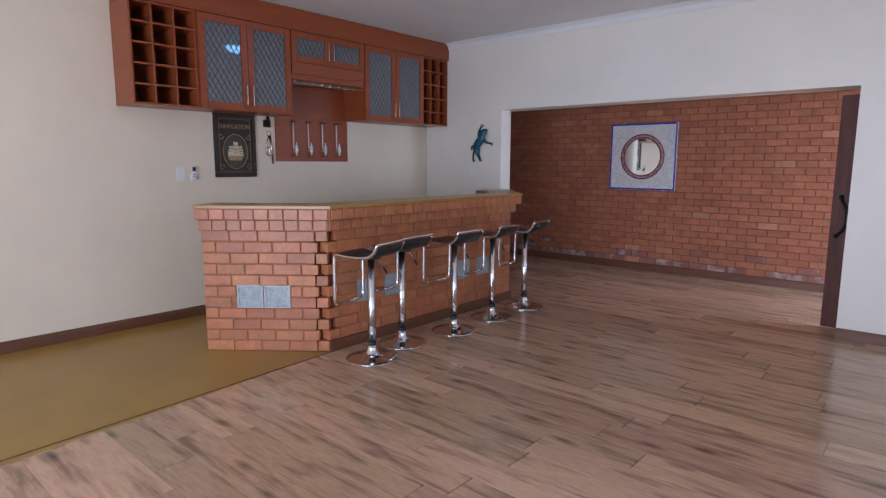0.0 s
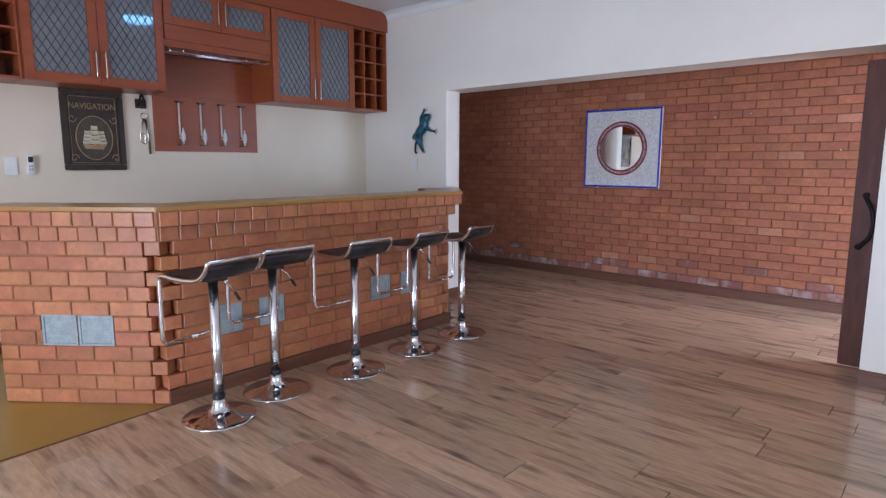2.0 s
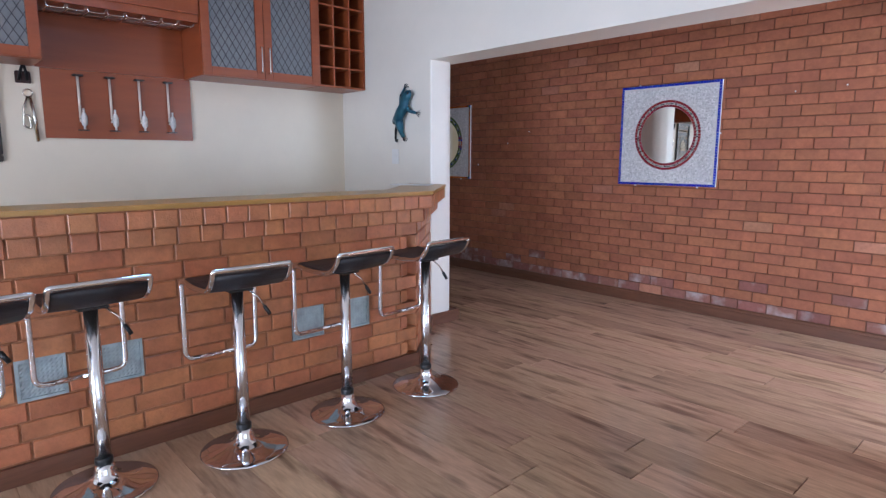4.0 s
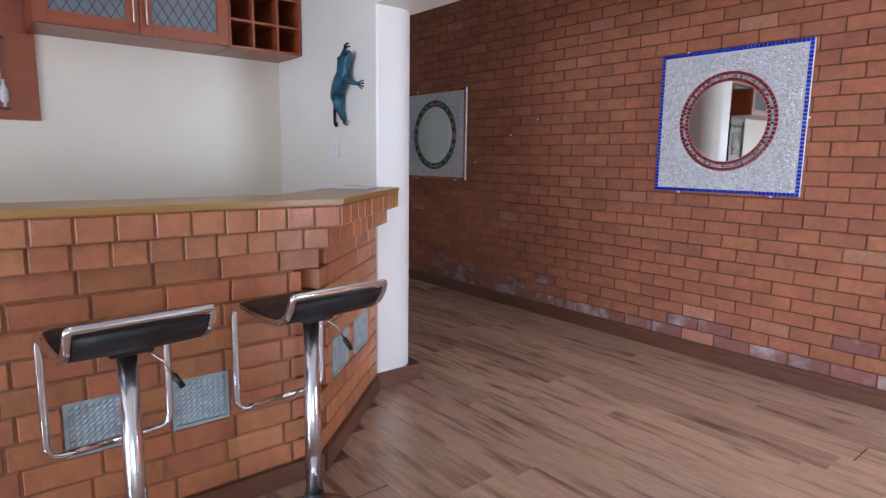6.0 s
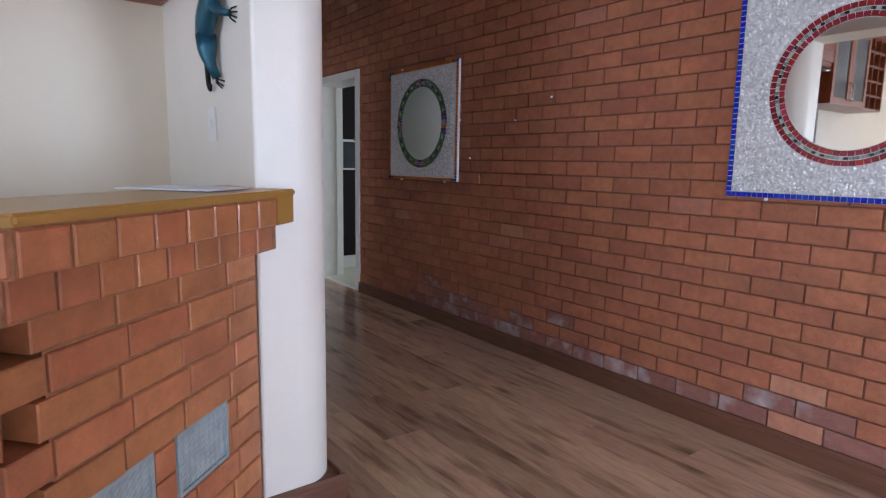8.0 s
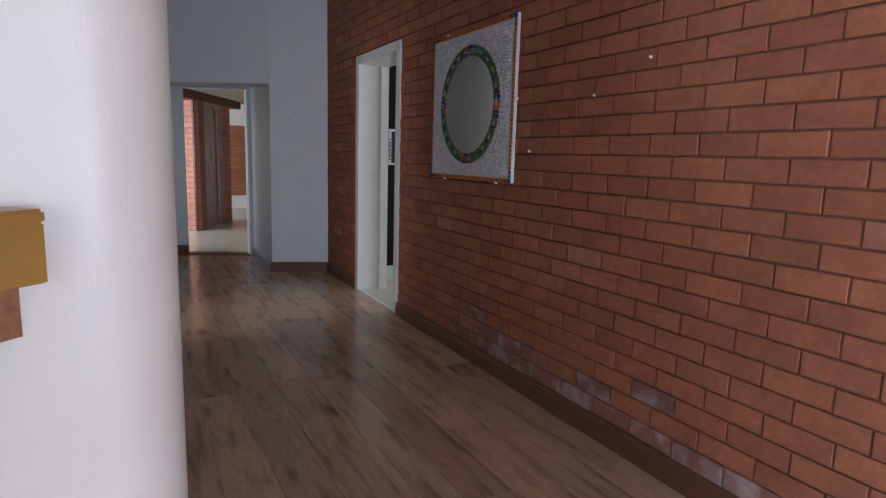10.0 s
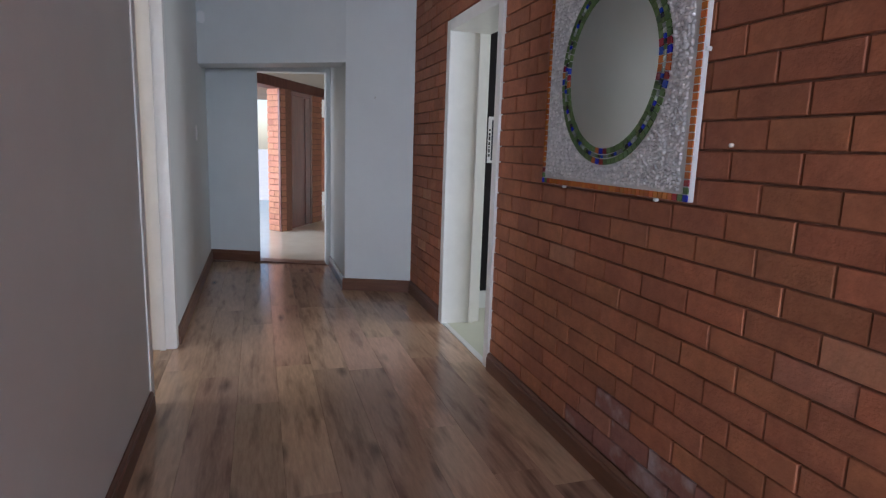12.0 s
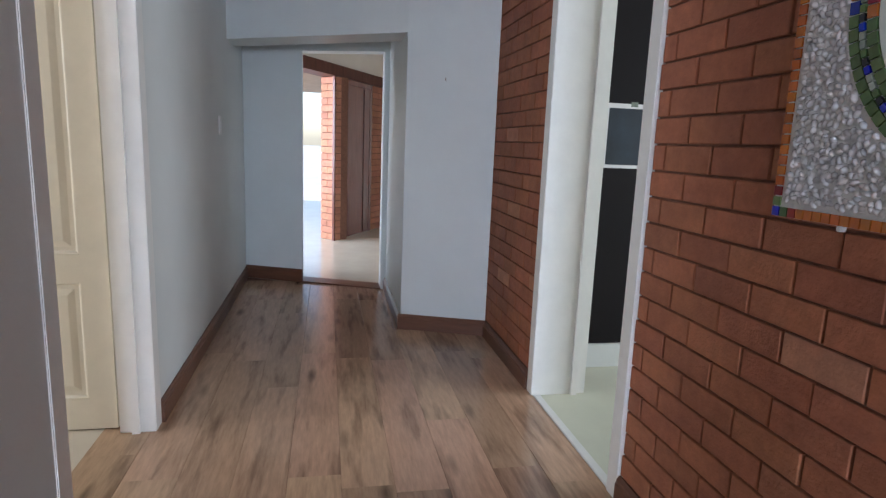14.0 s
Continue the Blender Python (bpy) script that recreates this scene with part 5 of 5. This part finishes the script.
structure("wall_lobby_side", boxes(((-17.2, 9.3, 0), (LX, 9.5, 2.85)), ((LX - 0.2, BW + 0.2, 0), (LX - 0.001, 9.3, 2.85)), ((LX - 0.8, 2.0, 0), (LX - 0.701, PB - 0.2, 2.85))), WHITE_WALL, "off-white lobby walls", "wall")
wall_plate("light_switch", (-16.085, 6.92, 1.16), "x+", 0.09, 0.16, "white plastic switch on the lobby brick wall", 2)

# ---- floors ----
bar_floor = structure("floor_bar", prism([(LW, YS), (-2.95, YS), (-3.12, 0.3), (-3.335, 2.5), (-3.6, 4.9), (-4.3, PF), (LW, PF)], -0.013, 0.0), MUSTARD, "mustard painted concrete floor behind the bar", "floor")
ep, eq = Vector((-2.95, YS)), Vector((-3.335, 2.49))
ed_ = (eq - ep).normalized()
en = Vector((ed_.y, -ed_.x))
q = [ep, eq, eq + en * 0.012, ep + en * 0.012]
bm = prism([(v.x, v.y) for v in q][::-1], -0.006, 0.003)
structure("trim_floor_edge", bm, SKIRT, "thin brown edging strip between the floors", "trim")

floor = tagged(part("floor_laminate", boxes(((-3.9, YS, -0.0135), (XE, PF + 0.3, -0.0085)), ((RB - 0.33, PF + 0.3, -0.0135), (XE, BW + 0.01, -0.0085))), MORTAR), "oak laminate plank floor laid along the hall", "floor", kind="structure")
PWID, PLEN = 0.192, 1.285
rg = random.Random(11)
parts_left = 300
_pl = {}


def plank_mesh(l, w):
    key = (round(l, 2), round(w, 3))
    if key not in _pl:
        x, y, c = l / 2, w / 2, 0.0012
        vs = [(-x + c, -y + c, 0), (x - c, -y + c, 0), (x - c, y - c, 0), (-x + c, y - c, 0), (-x, -y, -c), (x, -y, -c), (x, y, -c), (-x, y, -c), (-x, -y, -0.008), (x, -y, -0.008), (x, y, -0.008), (-x, y, -0.008)]
        fs = [(0, 1, 2, 3)] + [(4 + i, 4 + (i + 1) % 4, (i + 1) % 4, i) for i in range(4)] + [(8 + i, 8 + (i + 1) % 4, 4 + (i + 1) % 4, 4 + i) for i in range(4)]
        me = bpy.data.meshes.new("plank")
        me.from_pydata(vs, [], fs)
        me.materials.append(PLANK)
        _pl[key] = me
    return _pl[key]


rest_v, rest_f = [], []
y = BW - 0.002
while y > YS + 0.02:
    yb = max(YS, y - PWID)
    ym = (y + yb) / 2
    if ym > PF + 0.02:
        x0 = RB - 0.33
    elif ym > 4.9:
        x0 = -3.36 - (ym - 4.9) * 0.98
    elif ym > 2.49:
        x0 = -3.36
    else:
        x0 = ep.x + (eq.x - ep.x) * (ym - YS) / (2.49 - YS) + 0.006
    x = x0 - rg.uniform(0.05, 0.95) * PLEN
    while x < XE:
        a, b = max(x, x0), min(x + PLEN, XE)
        x += PLEN
        if b - a < 0.02:
            continue
        near = (a + b) / 2 < 0.2 and -0.6 < ym and parts_left > 0
        if near:
            parts_left -= 1
            l = round(b - a, 2) - 0.0008
            part("plank", plank_mesh(l, round(y - yb, 3) - 0.0006), None, floor, m=Matrix.Translation(((a + b) / 2, ym, -0.0005)))
        else:
            k = len(rest_v)
            for zz in (-0.0005, -0.0085):
                rest_v += [(a + 0.0007, yb + 0.0006, zz), (b - 0.0007, yb + 0.0006, zz), (b - 0.0007, y - 0.0006, zz), (a + 0.0007, y - 0.0006, zz)]
            rest_f += [(k, k + 1, k + 2, k + 3)] + [(k + 4 + i, k + 4 + (i + 1) % 4, k + (i + 1) % 4, k + i) for i in range(4)]
    y = yb
me = bpy.data.meshes.new("planks_far")
me.from_pydata(rest_v, [], rest_f)
me.materials.append(PLANK_FAR)
tagged(part("planks", me, None, floor), kind="stuff")

# ---- bricks of the hall wall ----
wall_n = tagged(new("wall_north"), "red-brown face-brick wall along the hall", "wall", kind="structure")
BP, BC, BZ0 = 0.2225, 0.082, 0.098
rg = random.Random(5)
left = 300
lots = {m.name: (m, [], []) for m in (BRICK_FAR, BRICK_FAR_PALE, BRICK_FAR_SALT)}
for c in range(35):
    z0, z1 = BZ0 + c * BC, min(BZ0 + (c + 1) * BC, H)
    if z1 - z0 < 0.03:
        continue
    x = -3.901 - 60 * BP + (BP / 2 if c % 2 else 0) + rg.uniform(-0.012, 0.012)
    while x < HX:
        a, b = max(EW + 0.1, x + 0.0035), min(HX - 0.002, x + BP - 0.0035)
        x += BP
        if b - a < 0.02:
            continue
        cuts = [(a, b)]
        if z0 < DRH + 0.045:
            cuts = [(p, min(q, DRA - 0.052)) for p, q in cuts] + [(max(p, DRB + 0.052), q) for p, q in cuts]
        for p, q in cuts:
            if q - p < 0.02:
                continue
            h = z1 - z0 - 0.0065
            dy = rg.uniform(-0.0025, 0.003)
            if -6.3 < p < -3.6 and 0.0 < z0 < 2.0 and left > 0:
                left -= 1
                r = rg.random()
                mt = BRICK_SALT if r < (0.85 if c == 0 else 0.5 if c == 1 else 0.12 if c == 2 else 0) else BRICK_PALE if r > 0.965 else BRICK
                me = brick_mesh(round(q - p, 3), round(h, 4), 0.05, mt)
                part("brick", me, None, wall_n, m=Matrix.Translation(((p + q) / 2, BW + dy, (z0 + z1) / 2)) @ Matrix.Rotation(rg.uniform(-0.004, 0.004), 4, "Y"))
            else:
                r = rg.random()
                low = -5.6 < p < 1.0 and r < (0.9 if c == 0 else 0.6 if c == 1 else 0.2 if c == 2 else 0)
                bv, bf = lots[(BRICK_FAR_SALT if low else BRICK_FAR_PALE if r > 0.965 else BRICK_FAR).name][1:]
                k, ch = len(bv), 0.0025
                zl, zh = z0 + 0.004, z0 + 0.004 + h
                yy = BW + dy
                bv += [(p + ch, yy, zl + ch), (q - ch, yy, zl + ch), (q - ch, yy, zh - ch), (p + ch, yy, zh - ch), (p, yy + ch, zl), (q, yy + ch, zl), (q, yy + ch, zh), (p, yy + ch, zh),
                       (p, BW + 0.03, zl), (q, BW + 0.03, zl), (q, BW + 0.03, zh), (p, BW + 0.03, zh)]
                bf += [(k, k + 1, k + 2, k + 3)] + [(k + 4 + i, k + 4 + (i + 1) % 4, k + (i + 1) % 4, k + i) for i in range(4)] + [(k + 8 + i, k + 8 + (i + 1) % 4, k + 4 + (i + 1) % 4, k + 4 + i) for i in range(4)]
for m_, bv, bf in lots.values():
    me = bpy.data.meshes.new("bricks_far")
    me.from_pydata(bv, [], bf)
    me.materials.append(m_)
    tagged(part("bricks", me, None, wall_n), kind="stuff")

# bricks of the far lobby wall
bv, bf = [], []
for c in range(18):
    z0 = 0.285 + c * 0.081
    for i in range(14):
        p = 6.6 + i * 0.217 - (0.108 if c % 2 else 0)
        p, q = max(6.602, p + 0.004), min(9.29, p + 0.212)
        if q - p < 0.03:
            continue
        k = len(bv)
        for xx in (-16.1, -16.115):
            bv += [(xx, p, z0), (xx, q, z0), (xx, q, z0 + 0.072), (xx, p, z0 + 0.072)]
        bf += [(k, k + 1, k + 2, k + 3)] + [(k + 4 + i2, k + 4 + (i2 + 1) % 4, k + (i2 + 1) % 4, k + i2) for i2 in range(4)]
me = bpy.data.meshes.new("bricks_lobby")
me.from_pydata(bv, [], bf)
me.materials.append(BRICK_FAR)
tagged(part("bricks", me, None, bpy.data.objects["wall_lobby_far_core"]), kind="stuff")
